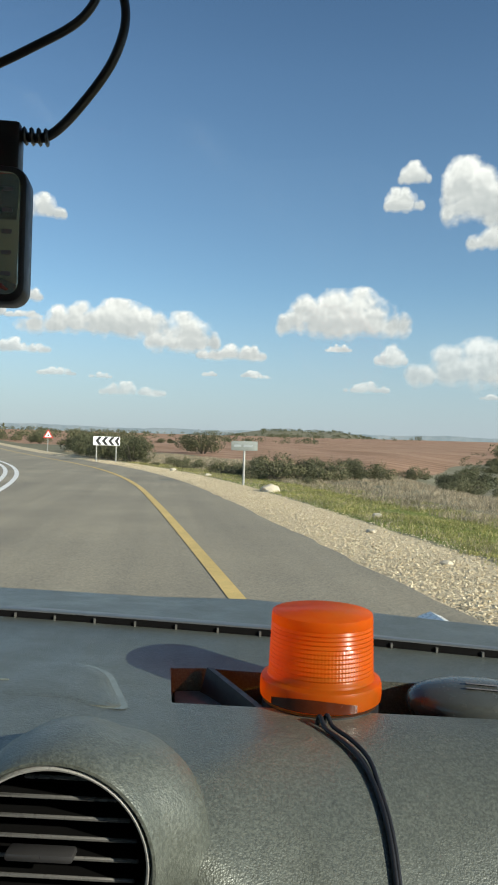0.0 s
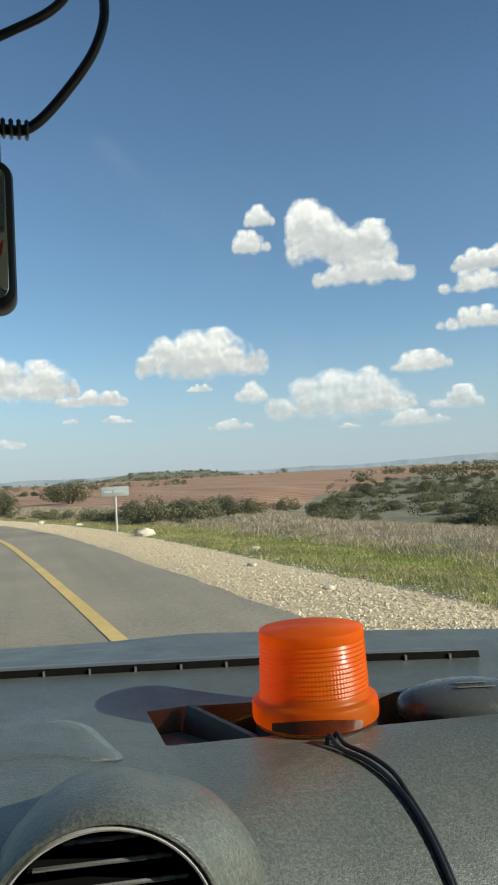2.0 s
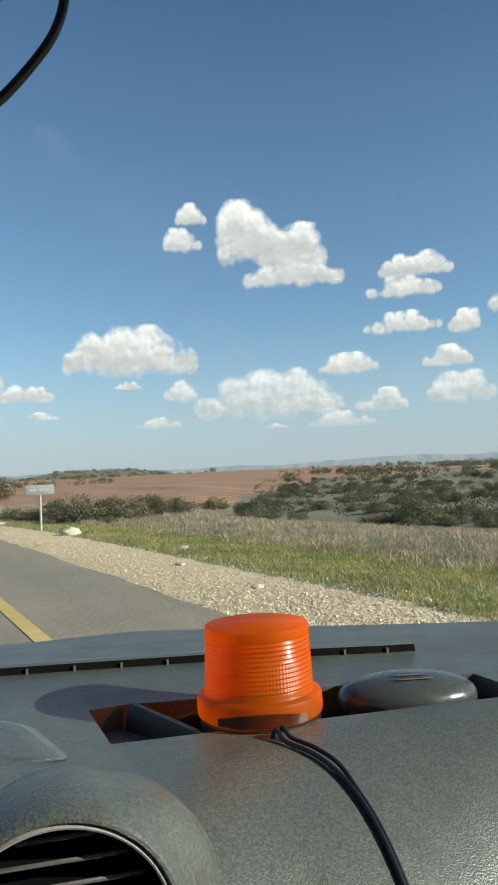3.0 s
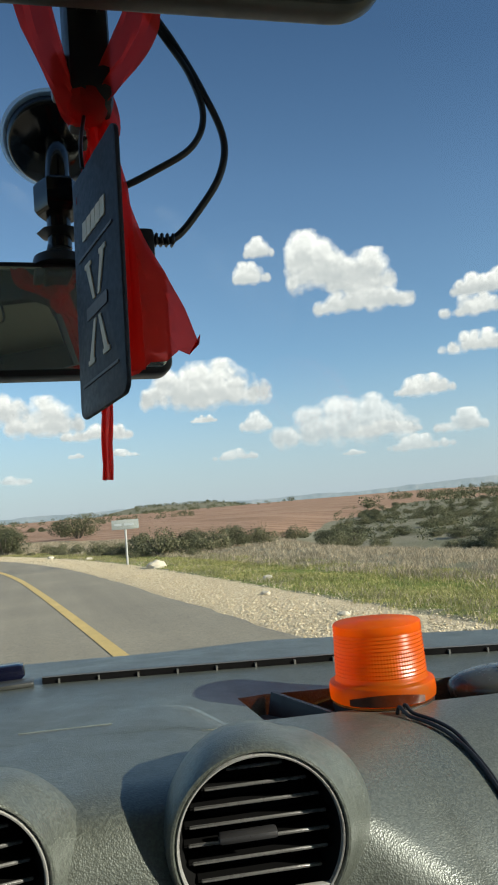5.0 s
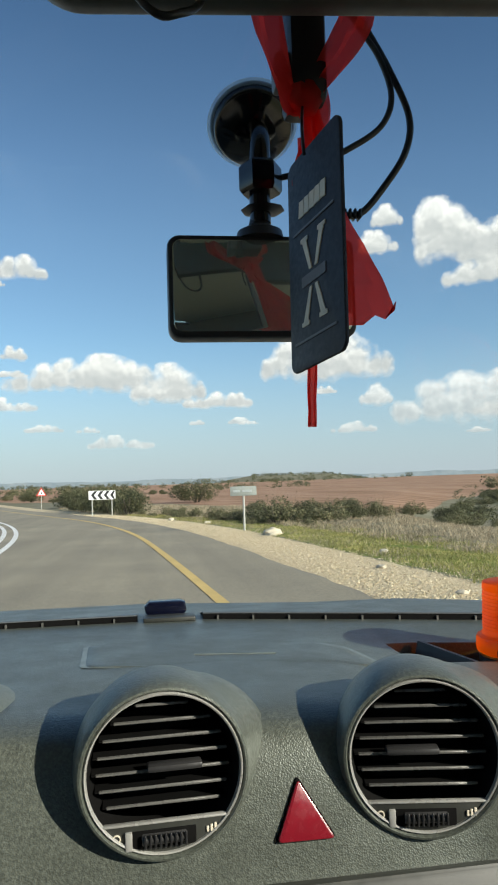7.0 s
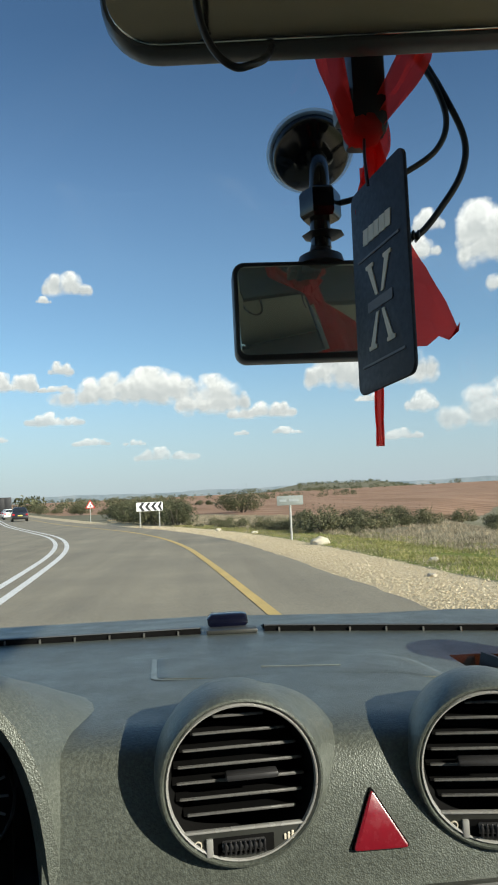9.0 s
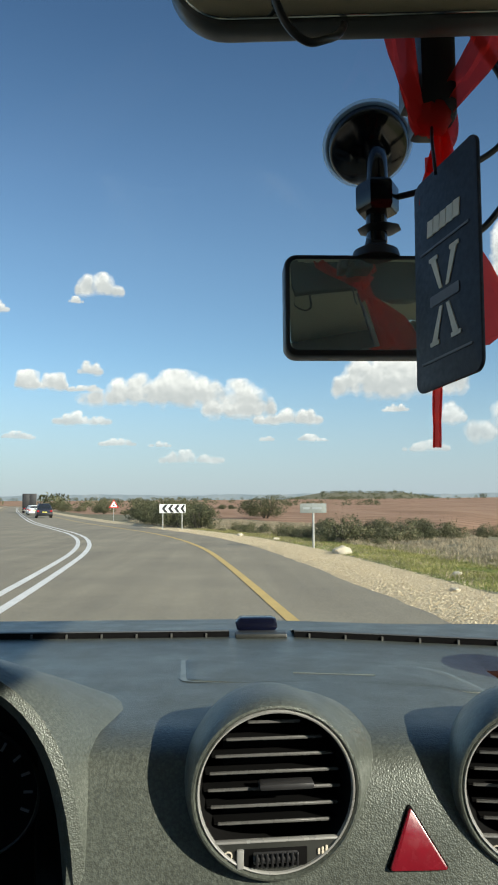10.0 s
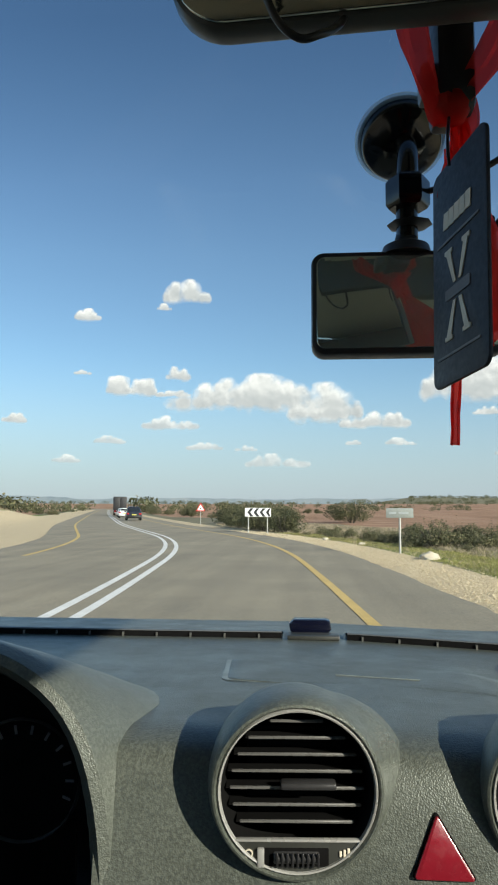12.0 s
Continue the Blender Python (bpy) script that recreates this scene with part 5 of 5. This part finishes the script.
def build_plate_sign():
    x, y, z, a = at_road(22.0, EDGE + 1.75)
    s = thing("direction_sign", "weathered grey direction plate on a single steel post", "road sign", (x, y, z))
    at = pose(x, y, z, 0, 0, a - 14)
    p = revolve([(0.0001, -0.2), (0.035, -0.2), (0.035, 1.42), (0.0001, 1.42)], 14)
    p.transform(at)
    part("post", p, "galv", s)
    part("plate", slab(rounded(0.84, 0.30, 0.02), 0.010, at @ pose(0, -0.05, 1.26), 0.002), "sign_plate", s, "weathered pale plate")
    for k, (dx, w) in enumerate(((-0.22, 0.22), (0.12, 0.30))):
        part("print_bar", slab(rounded(w, 0.07, 0.01), 0.002, at @ pose(dx, -0.0525, 1.26)), "sign_grey", s, "illegible lettering")
    part("bracket", box((-0.05, -0.04, 1.20), (0.05, 0.04, 1.32), at, 0.005), "galv", s)


M["sign_plate"] = mat("weathered_grey_plate", (0.27, 0.29, 0.27), 0.5, vary=0.1, scale=5)
build_plate_sign()


def build_warning_sign():
    x, y, z, a = at_road(64.0, EDGE + 1.6)
    s = thing("warning_sign", "white warning triangle with red rim on a post", "road sign", (x, y, z))
    at = pose(x, y, z, 0, 0, a)
    p = revolve([(0.0001, -0.2), (0.03, -0.2), (0.03, 1.5), (0.0001, 1.5)], 12)
    p.transform(at)
    part("post", p, "galv", s)
    tri = [(0, 0.52), (-0.45, -0.26), (0.45, -0.26)]
    part("rim", slab(tri, 0.01, at @ pose(0, -0.04, 1.45)), "sign_red", s, smooth=False)
    part("field", slab([(px * 0.68, pz * 0.68) for px, pz in tri], 0.004, at @ pose(0, -0.045, 1.45)), "sign_white", s, smooth=False)
    part("symbol", slab([(px * 0.18, pz * 0.3) for px, pz in tri], 0.004, at @ pose(0, -0.05, 1.43)), "sign_black", s, smooth=False)


build_warning_sign()


def build_stone(x, y, size, seed, name="stone", label="pale limestone boulder on the gravel verge"):
    bm = bmesh.new()
    bmesh.ops.create_icosphere(bm, subdivisions=3, radius=size)
    for v in bm.verts:
        k = 1 + 0.35 * noise.noise(v.co / size * 1.3 + Vector((seed, 0, 0))) + 0.1 * noise.noise(v.co / size * 4)
        v.co = Vector((v.co.x * k * 1.25, v.co.y * k, v.co.z * k * 0.62))
    bm.transform(pose(x, y, float(height(np.array([x]), np.array([y]))[0]) + size * 0.25, 0, 0, seed * 40))
    return tagged(part(name, bm, "stone"), label, "stone", "stones on the verge")


for k, (yy, off, size) in enumerate(((19.5, 1.9, 0.24), (21.0, 2.3, 0.12), (10.2, 1.3, 0.07), (7.4, 1.1, 0.06), (27.0, 2.0, 0.12), (31.0, 1.6, 0.13), (5.6, 2.0, 0.05), (13.0, 2.4, 0.09))):
    px, py, pz, pa = at_road(yy, EDGE + off)
    build_stone(px, py, size, k + 1)


# ---- traffic ahead ----
def build_car(ahead, off, paint, label, estate=False):
    x, y, z, a = at_road(ahead, off)
    z += 0.03
    car = thing("car", label, "car", (x, y, z), "cars ahead on the road")
    at = pose(x, y, z, 0, 0, a)
    L, W, H = (4.4, 1.82, 1.62) if estate else (4.5, 1.78, 1.45)

    def loft(sections):
        bm = bmesh.new()
        rings = []
        for yy, w, lo, hi, tuck in sections:
            o = [(-w, lo), (-w, (lo + hi) / 2), (-w + tuck, hi), (w - tuck, hi), (w, (lo + hi) / 2), (w, lo)]
            rings.append([bm.verts.new((px, yy, pz)) for px, pz in o])
        for r, q in zip(rings, rings[1:]):
            for i in range(6):
                bm.faces.new((r[i], r[(i + 1) % 6], q[(i + 1) % 6], q[i]))
        bm.faces.new(rings[0]), bm.faces.new(rings[-1])
        bmesh.ops.recalc_face_normals(bm, faces=bm.faces)
        bmesh.ops.bevel(bm, geom=list(bm.edges), offset=0.05, segments=2, affect="EDGES", profile=0.6)
        bm.transform(at)
        return bm

    w = W / 2
    part("body", loft([(-L / 2, w * 0.92, 0.32, 0.92, 0.08), (-L / 2 + 0.5, w, 0.24, 0.98, 0.06), (0.6, w, 0.24, 0.96, 0.06), (L / 2 - 0.6, w, 0.26, 0.86, 0.1), (L / 2, w * 0.86, 0.34, 0.68, 0.12)]), paint, car)
    tail = -L / 2 + (0.12 if estate else 0.55)
    cabin = part("cabin", loft([(tail, w * 0.86, 0.88, 0.95, 0.05), (tail + 0.45, w * 0.84, 0.88, H - 0.04, 0.2), (0.2, w * 0.84, 0.88, H, 0.2), (1.1, w * 0.86, 0.86, 0.95, 0.08)]), paint, car)
    rear = 0.25 if estate else 0.42
    bm = box((-w * 0.66, -0.012, -0.20), (w * 0.66, 0.012, 0.17), at @ pose(0, tail + 0.19, (H + 0.90) / 2 + 0.02, -math.degrees(math.atan(0.45 / (H - 0.98))), 0, 0), 0.01, 1)
    part("rear_window", bm, "car_glass", cabin)
    for s in (-1, 1):
        part("side_window", box((s * w * 0.80 - 0.02, -1.0, 1.0), (s * w * 0.80 + 0.02, 0.5, H - 0.16), at, 0.015, 1), "car_glass", cabin)
        part("tail_lamp", box((s * w * 0.78 - 0.14, -L / 2 - 0.012, 0.68), (s * w * 0.78 + 0.14, -L / 2 + 0.12, 0.86), at, 0.03), "tail", car)
        part("side_mirror", box((s * (w + 0.02) - 0.09, 0.68, 0.95), (s * (w + 0.02) + 0.09, 0.78, 1.08), at, 0.03), paint, car)
        for yy in (-1.35, 1.35):
            wh = revolve([(0.0001, -0.11), (0.20, -0.11), (0.31, -0.09), (0.325, -0.05), (0.325, 0.05), (0.31, 0.09), (0.20, 0.11), (0.0001, 0.11)], 28)
            wh.transform(at @ pose(s * (w - 0.12), yy, 0.325, 0, 90, 0))
            wheel = part("wheel", wh, "tyre", car)
            rim = revolve([(0.0001, -0.115), (0.19, -0.115), (0.19, 0.115), (0.0001, 0.115)], 20)
            rim.transform(at @ pose(s * (w - 0.12), yy, 0.325, 0, 90, 0))
            part("rim", rim, "galv", wheel)
    part("bumper", box((-w * 0.9, -L / 2 - 0.06, 0.32), (w * 0.9, -L / 2 + 0.1, 0.56), at, 0.04), "black" if estate else paint, car)
    part("plate", box((-0.26, -L / 2 - 0.075, 0.60), (0.26, -L / 2 - 0.02, 0.71), at, 0.005), "plate", car)


LANE = 1.9
build_car(84.0, LANE, "car_dark", "dark blue estate car seen from behind on the road", True)
build_car(106.0, LANE - 0.3, "car_white", "white saloon car driving ahead on the road")
build_car(120.0, LANE - 0.2, "car_white", "white saloon car driving ahead near the lorry")


def build_lorry():
    x, y, z, a = at_road(139.0, LANE - 0.2)
    z += 0.03
    t = thing("lorry", "dark box lorry seen from behind on the road", "lorry", (x, y, z))
    at = pose(x, y, z, 0, 0, a)
    part("box_body", box((-1.22, -3.6, 1.0), (1.22, 2.2, 3.55), at, 0.05), "truck", t)
    part("rear_door", box((-1.10, -3.64, 1.15), (-0.01, -3.58, 3.4), at, 0.02), "truck", t)
    part("rear_door", box((0.01, -3.64, 1.15), (1.10, -3.58, 3.4), at, 0.02), "truck", t)
    part("chassis", box((-0.9, -3.5, 0.6), (0.9, 3.6, 1.0), at, 0.03), "black", t)
    part("cab", box((-1.15, 2.3, 0.7), (1.15, 4.0, 3.0), at, 0.15), "car_white", t)
    part("under_bar", box((-1.1, -3.66, 0.45), (1.1, -3.54, 0.62), at, 0.02), "galv", t)
    for s in (-1, 1):
        part("tail_lamp", box((s * 0.9 - 0.15, -3.68, 0.75), (s * 0.9 + 0.15, -3.6, 0.9), at, 0.02), "tail", t)
        for yy in (-2.4, 3.1):
            wh = revolve([(0.0001, -0.16), (0.46, -0.16), (0.5, -0.12), (0.5, 0.12), (0.46, 0.16), (0.0001, 0.16)], 28)
            wh.transform(at @ pose(s * 0.98, yy, 0.5, 0, 90, 0))
            part("wheel", wh, "tyre", t)


build_lorry()


# ---- plants ----
def leaf_cloud(rng, lobes, leaves, size):
    """Leaves of two triangles scattered through lobes (centre, radii); returns verts and faces."""
    verts, faces = [], []
    weight = np.array([a * b * c for _, (a, b, c) in lobes]) ** 0.67
    weight /= weight.sum()
    for k in rng.choice(len(lobes), leaves, p=weight):
        (cx, cy, cz), (ra, rb, rc) = lobes[k]
        d = rng.normal(size=3)
        d /= np.linalg.norm(d)
        r = rng.uniform(0.62, 1.06) ** 0.7
        p = np.array((cx + d[0] * ra * r, cy + d[1] * rb * r, max(0.02, cz + d[2] * rc * r)))
        n = d + rng.normal(size=3) * 0.6
        n /= np.linalg.norm(n)
        u = np.cross(n, rng.normal(size=3))
        u /= np.linalg.norm(u) + 1e-9
        w = np.cross(n, u)
        s = size * rng.uniform(0.6, 1.4)
        i = len(verts)
        verts += [p - u * s, p - w * s * 0.45 + n * s * 0.1, p + u * s, p + w * s * 0.45 + n * s * 0.1]
        faces += [(i, i + 1, i + 2), (i, i + 2, i + 3)]
    return verts, faces


def make_bush(seed, wide, tall, leaves, size, material):
    rng = np.random.RandomState(seed)
    lobes = []
    for k in range(9):
        a, r = rng.uniform(0, 6.28), wide * 0.5 * math.sqrt(rng.uniform(0, 1)) * 0.75
        h = tall * rng.uniform(0.30, 0.62) * (1.15 - 0.5 * r / wide * 2)
        s = wide * rng.uniform(0.16, 0.27)
        lobes.append(((r * math.cos(a), r * math.sin(a), h), (s, s, h * rng.uniform(0.7, 0.95))))
    verts, faces = leaf_cloud(rng, lobes, leaves, size)
    for k in range(10):                       # stray shoots past the outline
        a, r = rng.uniform(0, 6.28), wide * 0.4 * rng.uniform(0.1, 1)
        top = np.array((r * math.cos(a) * 1.2, r * math.sin(a) * 1.2, tall * rng.uniform(0.85, 1.25) * (1.1 - 0.6 * r / wide)))
        foot = top * (0.8, 0.8, 0.55)
        for t in np.linspace(0, 1, 7):
            p = foot + (top - foot) * t
            u = rng.normal(size=3) * size * 0.8
            w = rng.normal(size=3) * size * 0.4
            i = len(verts)
            verts += [p - u, p - w, p + u]
            faces += [(i, i + 1, i + 2)]
    bush = thing("bush", "dense olive-green wild shrub", "bush")
    crown = new("crown", fast_mesh("crown", verts, faces, material))
    crown.parent = bush
    bm = bmesh.new()
    for k in range(7):
        a = 6.28 * k / 7 + rng.uniform(0, 0.7)
        o = Vector((math.cos(a), math.sin(a), 0))
        one = tube([o * 0.04 * wide, o * 0.12 * wide + Vector((0, 0, tall * 0.25)), o * wide * 0.24 + Vector((0, 0, tall * 0.62))], 0.018 * tall, 5, 3)
        me = bpy.data.meshes.new("stems")
        one.to_mesh(me)
        one.free()
        bm.from_mesh(me)
        bpy.data.meshes.remove(me)
    part("stems", bm, "bark", bush)
    return bush


KINDS = [make_bush(1, 2.6, 1.35, 3400, 0.055, "leaf"), make_bush(2, 3.4, 1.9, 4200, 0.062, "leaf_dark"), make_bush(3, 1.8, 1.0, 2300, 0.045, "leaf"),
         make_bush(4, 4.2, 2.5, 5000, 0.072, "leaf_dark")]
LABELS = ("olive-green wild shrub beside the verge", "dark green dense shrub on the rough ground", "low grey-green shrub in dry grass", "large dark green bush near the road bend")
used = set()


def plant(kind, x, y, size, turn, squash=1.0):
    z = float(height(np.array([x]), np.array([y]))[0])
    m = pose(x, y, z - 0.03, 0, 0, turn)
    ob = KINDS[kind] if kind not in used else copy_thing(KINDS[kind], m)
    used.add(kind)
    ob.matrix_basis = m
    ob.scale = (size, size, size * squash)
    tagged(ob, LABELS[kind], "bush", "shrubs on the rough ground")


rng = np.random.RandomState(5)


def by_angle(az, d):
    return -math.sin(radians(az)) * d, math.cos(radians(az)) * d


# by the bend: the big bush behind the chevron board, then the hedge running towards the car
for az, d, kind, size in ((-1.2, 44, 0, 0.55), (-3.2, 40, 2, 0.8), (-5.0, 37, 0, 0.7), (-6.6, 34, 2, 0.95),
                         (-8.2, 33, 1, 0.72), (-9.6, 30, 0, 1.15), (-11.4, 31, 1, 0.78), (-13.4, 30, 0, 1.05), (-15.4, 32, 1, 0.7), (-17.5, 33, 2, 1.2),
                         (-20.0, 41, 0, 0.9), (-22.3, 40, 1, 0.72), (-24.3, 38, 0, 0.95), (-12.5, 46, 0, 0.7), (-15.0, 52, 2, 1.1), (-8.0, 50, 0, 0.8)):
    x, y = by_angle(az, d)
    plant(kind, x, y, size * (0.78 if az < 0 else 0.95), rng.uniform(0, 360), rng.uniform(0.8, 1.0))
for yy, off, kind, size in ((52, 2.6, 3, 0.70), (48, 2.6, 3, 0.78), (45, 2.6, 3, 0.72), (42.0, 2.9, 1, 0.85), (57, 3.5, 1, 0.8)):
    x, y = at_road(yy, EDGE + off)[:2]
    plant(kind, x, y, size, rng.uniform(0, 360))
# low scrub between the gravel and the hedge
for yy, off, kind, size in ((47, 2.9, 2, 0.36), (44, 3.1, 0, 0.3), (41, 3.3, 2, 0.42), (38.5, 3.0, 2, 0.34), (36.5, 3.9, 0, 0.36), (34.5, 3.2, 2, 0.38), (32, 4.4, 0, 0.34),
                            (30.5, 3.4, 2, 0.3), (28.5, 4.8, 2, 0.42), (27, 3.7, 0, 0.26), (25, 5.2, 2, 0.38), (33.5, 5.6, 0, 0.42), (39.5, 5.0, 0, 0.45), (29.5, 6.2, 2, 0.5)):
    x, y = at_road(yy, EDGE + off)[:2]
    plant(kind, x, y, size, rng.uniform(0, 360), rng.uniform(0.75, 1.0))
# the thicket on the rough ground to the right
n = 0
while n < 300:
    az, d = rng.uniform(-50, -22.5), 30 + 135 * rng.uniform(0, 1) ** 1.5
    if az > -29 and d < 34 or az > -25 and d > 75:
        continue
    x, y = by_angle(az, d)
    if lumps(np.array(x), np.array(y), 17, 77) < -0.12:
        continue
    plant(int(rng.choice((0, 0, 1, 2, 2))), x, y, rng.uniform(0.35, 0.75) * (1 + 0.2 * (d > 70)), rng.uniform(0, 360), rng.uniform(0.7, 0.95))
    n += 1
# scattered shrubs left of and beyond the bend
for k in range(46):
    az, d = rng.uniform(-4, 21), rng.uniform(75, 210)
    x, y = by_angle(az, d)
    side = float(beside(x, y)[0])
    if -EDGE - 6 < side < EDGE + 3.5:
        continue
    plant(int(rng.choice((1, 1, 3, 0))), x, y, rng.uniform(0.8, 1.3), rng.uniform(0, 360), rng.uniform(0.7, 0.95))


def build_far_scrub():
    """Hedges, copses and tree lines far off in the fields."""
    r = np.random.RandomState(9)
    verts, faces = [], []

    def clump(x, y, size):
        z = float(height(np.array([x]), np.array([y]))[0])
        lobes = [((r.uniform(-0.4, 0.4) * size, r.uniform(-0.4, 0.4) * size, size * r.uniform(0.25, 0.5)), (size * 0.4, size * 0.4, size * r.uniform(0.25, 0.42))) for _ in range(4)]
        v, f = leaf_cloud(r, lobes, 90 if size > 2 else 50, size * 0.09)
        i = len(verts)
        verts.extend([(a + x, b + y, c + z) for a, b, c in v])
        faces.extend([tuple(k + i for k in q) for q in f])

    # hedges inside the field, at an angle and a distance, with a spread of both
    hedges = ((-8.0, 4.0, 330, 25, 26, 3.2), (-3.2, 1.6, 420, 20, 9, 4.0), (-31.0, 4.5, 300, 30, 40, 3.6), (-25.6, 0.6, 170, 5, 5, 2.8),
              (-12.3, 4.6, 1250, 170, 420, 5.0), (-14.0, 6.0, 800, 60, 34, 5.0), (-44, 7, 640, 80, 120, 6.0), (-36, 3.5, 840, 40, 40, 5.5),
              (14, 9, 300, 60, 60, 4.2))
    tree_lines = ((5, 6, 520, 80, 50, 4.6), (-2, 9, 860, 30, 60, 4.2), (11, 9, 880, 30, 60, 4.6), (-19.8, 0.3, 880, 5, 3, 5.5),
                  (13.2, 1.3, 250, 10, 10, 6.5), (21, 3, 230, 20, 16, 6.0), (-38, 8, 200, 45, 90, 2.6), (-36, 13, 105, 65, 420, 0.9),
                  (9.5, 0.7, 880, 10, 5, 6.5))
    for az, wa, d, wd, n, size in hedges + tree_lines:
        for _ in range(n):
            a, dd = az + wa * r.uniform(-1, 1), d + wd * r.uniform(-1, 1)
            x, y = by_angle(a, dd)
            if abs(float(beside(x, y)[0])) < EDGE + 3:
                continue
            clump(x, y, size * r.uniform(0.55, 1.25))
    ob = new("far_scrub", fast_mesh("far_scrub", verts, faces, "leaf_dark"))
    tagged(ob, "dark hedges and scattered trees in distant fields", "scrub", kind="stuff")


build_far_scrub()


def build_grass(name, label, material, count, inner, outer, near, far, tall, wide, lean, seed, clump=0.0):
    """Blades of grass along the verge, thinning out with distance."""
    r = np.random.RandomState(seed)
    k = int(count * 3)
    yy = near + (far - near) * r.uniform(0, 1, k) ** 1.9
    off = r.uniform(inner, outer, k)
    idx = np.clip(((yy + 60) / 0.5).astype(int), 0, len(ROAD) - 1)
    base = ROAD[idx]
    along = r.uniform(-0.4, 0.4, k)
    x = base[:, 0] + off * np.cos(base[:, 2]) - along * np.sin(base[:, 2]) + r.normal(0, 0.1, k)
    y = base[:, 1] + off * np.sin(base[:, 2]) + along * np.cos(base[:, 2])
    keep = (r.uniform(-0.35, 0.5, k) < lumps(x, y, 3.2, seed) + clump) & (np.degrees(np.arctan2(-x, y)) > -54)
    edge = 0.35 * lumps(x, y, 1.7, seed + 3)
    keep &= (off + edge > inner + 0.25)
    x, y = x[keep][:count], y[keep][:count]
    z = height(x, y)
    n = len(x)
    d = np.hypot(x, y)
    h = tall * r.uniform(0.4, 1.15, n) * (0.75 + 0.7 * lumps(x, y, 1.3, seed + 1))
    w = wide * r.uniform(0.6, 1.3, n) * (0.7 + d / 25)
    a, b = r.uniform(0, 6.28, n), r.uniform(0, 6.28, n)
    ux, uy = np.cos(a) * w / 2, np.sin(a) * w / 2
    lx, ly = np.cos(b) * lean * h * r.uniform(0.2, 1, n), np.sin(b) * lean * h * r.uniform(0.2, 1, n)
    v = np.stack([np.stack([x - ux, y - uy, z - 0.03], -1), np.stack([x + ux, y + uy, z - 0.03], -1),
                  np.stack([x + ux * 0.7 + lx * 0.4, y + uy * 0.7 + ly * 0.4, z + h * 0.6], -1), np.stack([x - ux * 0.7 + lx * 0.4, y - uy * 0.7 + ly * 0.4, z + h * 0.6], -1),
                  np.stack([x + lx, y + ly, z + h], -1)], 1).reshape(-1, 3)
    i = np.arange(n)[:, None] * 5
    quads, tips = (i + [0, 1, 2, 3]).tolist(), (i + [3, 2, 4]).tolist()
    tagged(new(name, fast_mesh(name, v, quads + tips, material)), label, "grass", kind="stuff")


build_grass("green_grass", "fresh green grass along the gravel verge", "blade_green", 75000, EDGE + 1.7, EDGE + 6.0, 2, 42, 0.075, 0.011, 1.7, 51, 0.15)
build_grass("dry_grass", "dry grey-brown grass and stalks on rough ground", "blade_dry", 90000, EDGE + 4.2, EDGE + 15, 2, 75, 0.19, 0.011, 1.3, 52, 0.12)
build_grass("dry_grass", "sparse dry stalks between gravel and grass", "blade_dry", 4000, EDGE + 1.6, EDGE + 3.4, 2, 60, 0.12, 0.009, 1.2, 53)
build_grass("verge_grass", "dry grass on the far side of the road", "blade_dry", 9000, -EDGE - 18, -EDGE - 8.0, 30, 110, 0.4, 0.02, 0.5, 54)


def build_gravel():
    """Loose chippings on the verge."""
    r = np.random.RandomState(61)
    n = 34000
    yy = 2.5 + 46 * r.uniform(0, 1, n) ** 2.0
    off = EDGE + np.clip(r.normal(0.85, 0.62, n), -0.12, 2.3)
    base = ROAD[np.clip(((yy + 60) / 0.5).astype(int), 0, len(ROAD) - 1)]
    along = r.uniform(-0.5, 0.5, n)
    x = base[:, 0] + off * np.cos(base[:, 2]) - along * np.sin(base[:, 2])
    y = base[:, 1] + off * np.sin(base[:, 2]) + along * np.cos(base[:, 2])
    z = height(x, y)
    s = 0.007 + 0.016 * r.uniform(0, 1, n) ** 4
    corners = np.array([(1, 0, 0), (0, 1, 0), (-1, 0, 0), (0, -1, 0), (0, 0, 0.75), (0, 0, -0.5)])
    jig = corners[None] * r.uniform(0.6, 1.3, (n, 6, 1)) + r.normal(0, 0.12, (n, 6, 3))
    a = r.uniform(0, 6.28, n)
    c, sn = np.cos(a)[:, None], np.sin(a)[:, None]
    jx, jy = jig[..., 0] * c - jig[..., 1] * sn, jig[..., 0] * sn + jig[..., 1] * c
    v = np.stack([x[:, None] + jx * s[:, None], y[:, None] + jy * s[:, None], z[:, None] + (0.3 + jig[..., 2]) * s[:, None]], -1).reshape(-1, 3)
    f = np.array([(0, 1, 4), (1, 2, 4), (2, 3, 4), (3, 0, 4), (1, 0, 5), (2, 1, 5), (3, 2, 5), (0, 3, 5)])
    faces = (np.arange(n)[:, None, None] * 6 + f[None]).reshape(-1, 3).tolist()
    tagged(new("gravel", fast_mesh("gravel", v, faces, "chip")), "pale limestone chippings on the road verge", "gravel", kind="stuff")


chip, cnt, cb, cco = start("limestone_chip")
cgeo = cnt.nodes.new("ShaderNodeNewGeometry")
cnt.links.new(ramp(cnt, cgeo.outputs["Random Per Island"], ((0.0, (0.42, 0.335, 0.205)), (0.4, (0.57, 0.47, 0.305)), (1.0, (0.74, 0.635, 0.45)))), cb.inputs["Base Color"])
cb.inputs["Roughness"].default_value = 0.9
M["chip"] = chip
build_gravel()
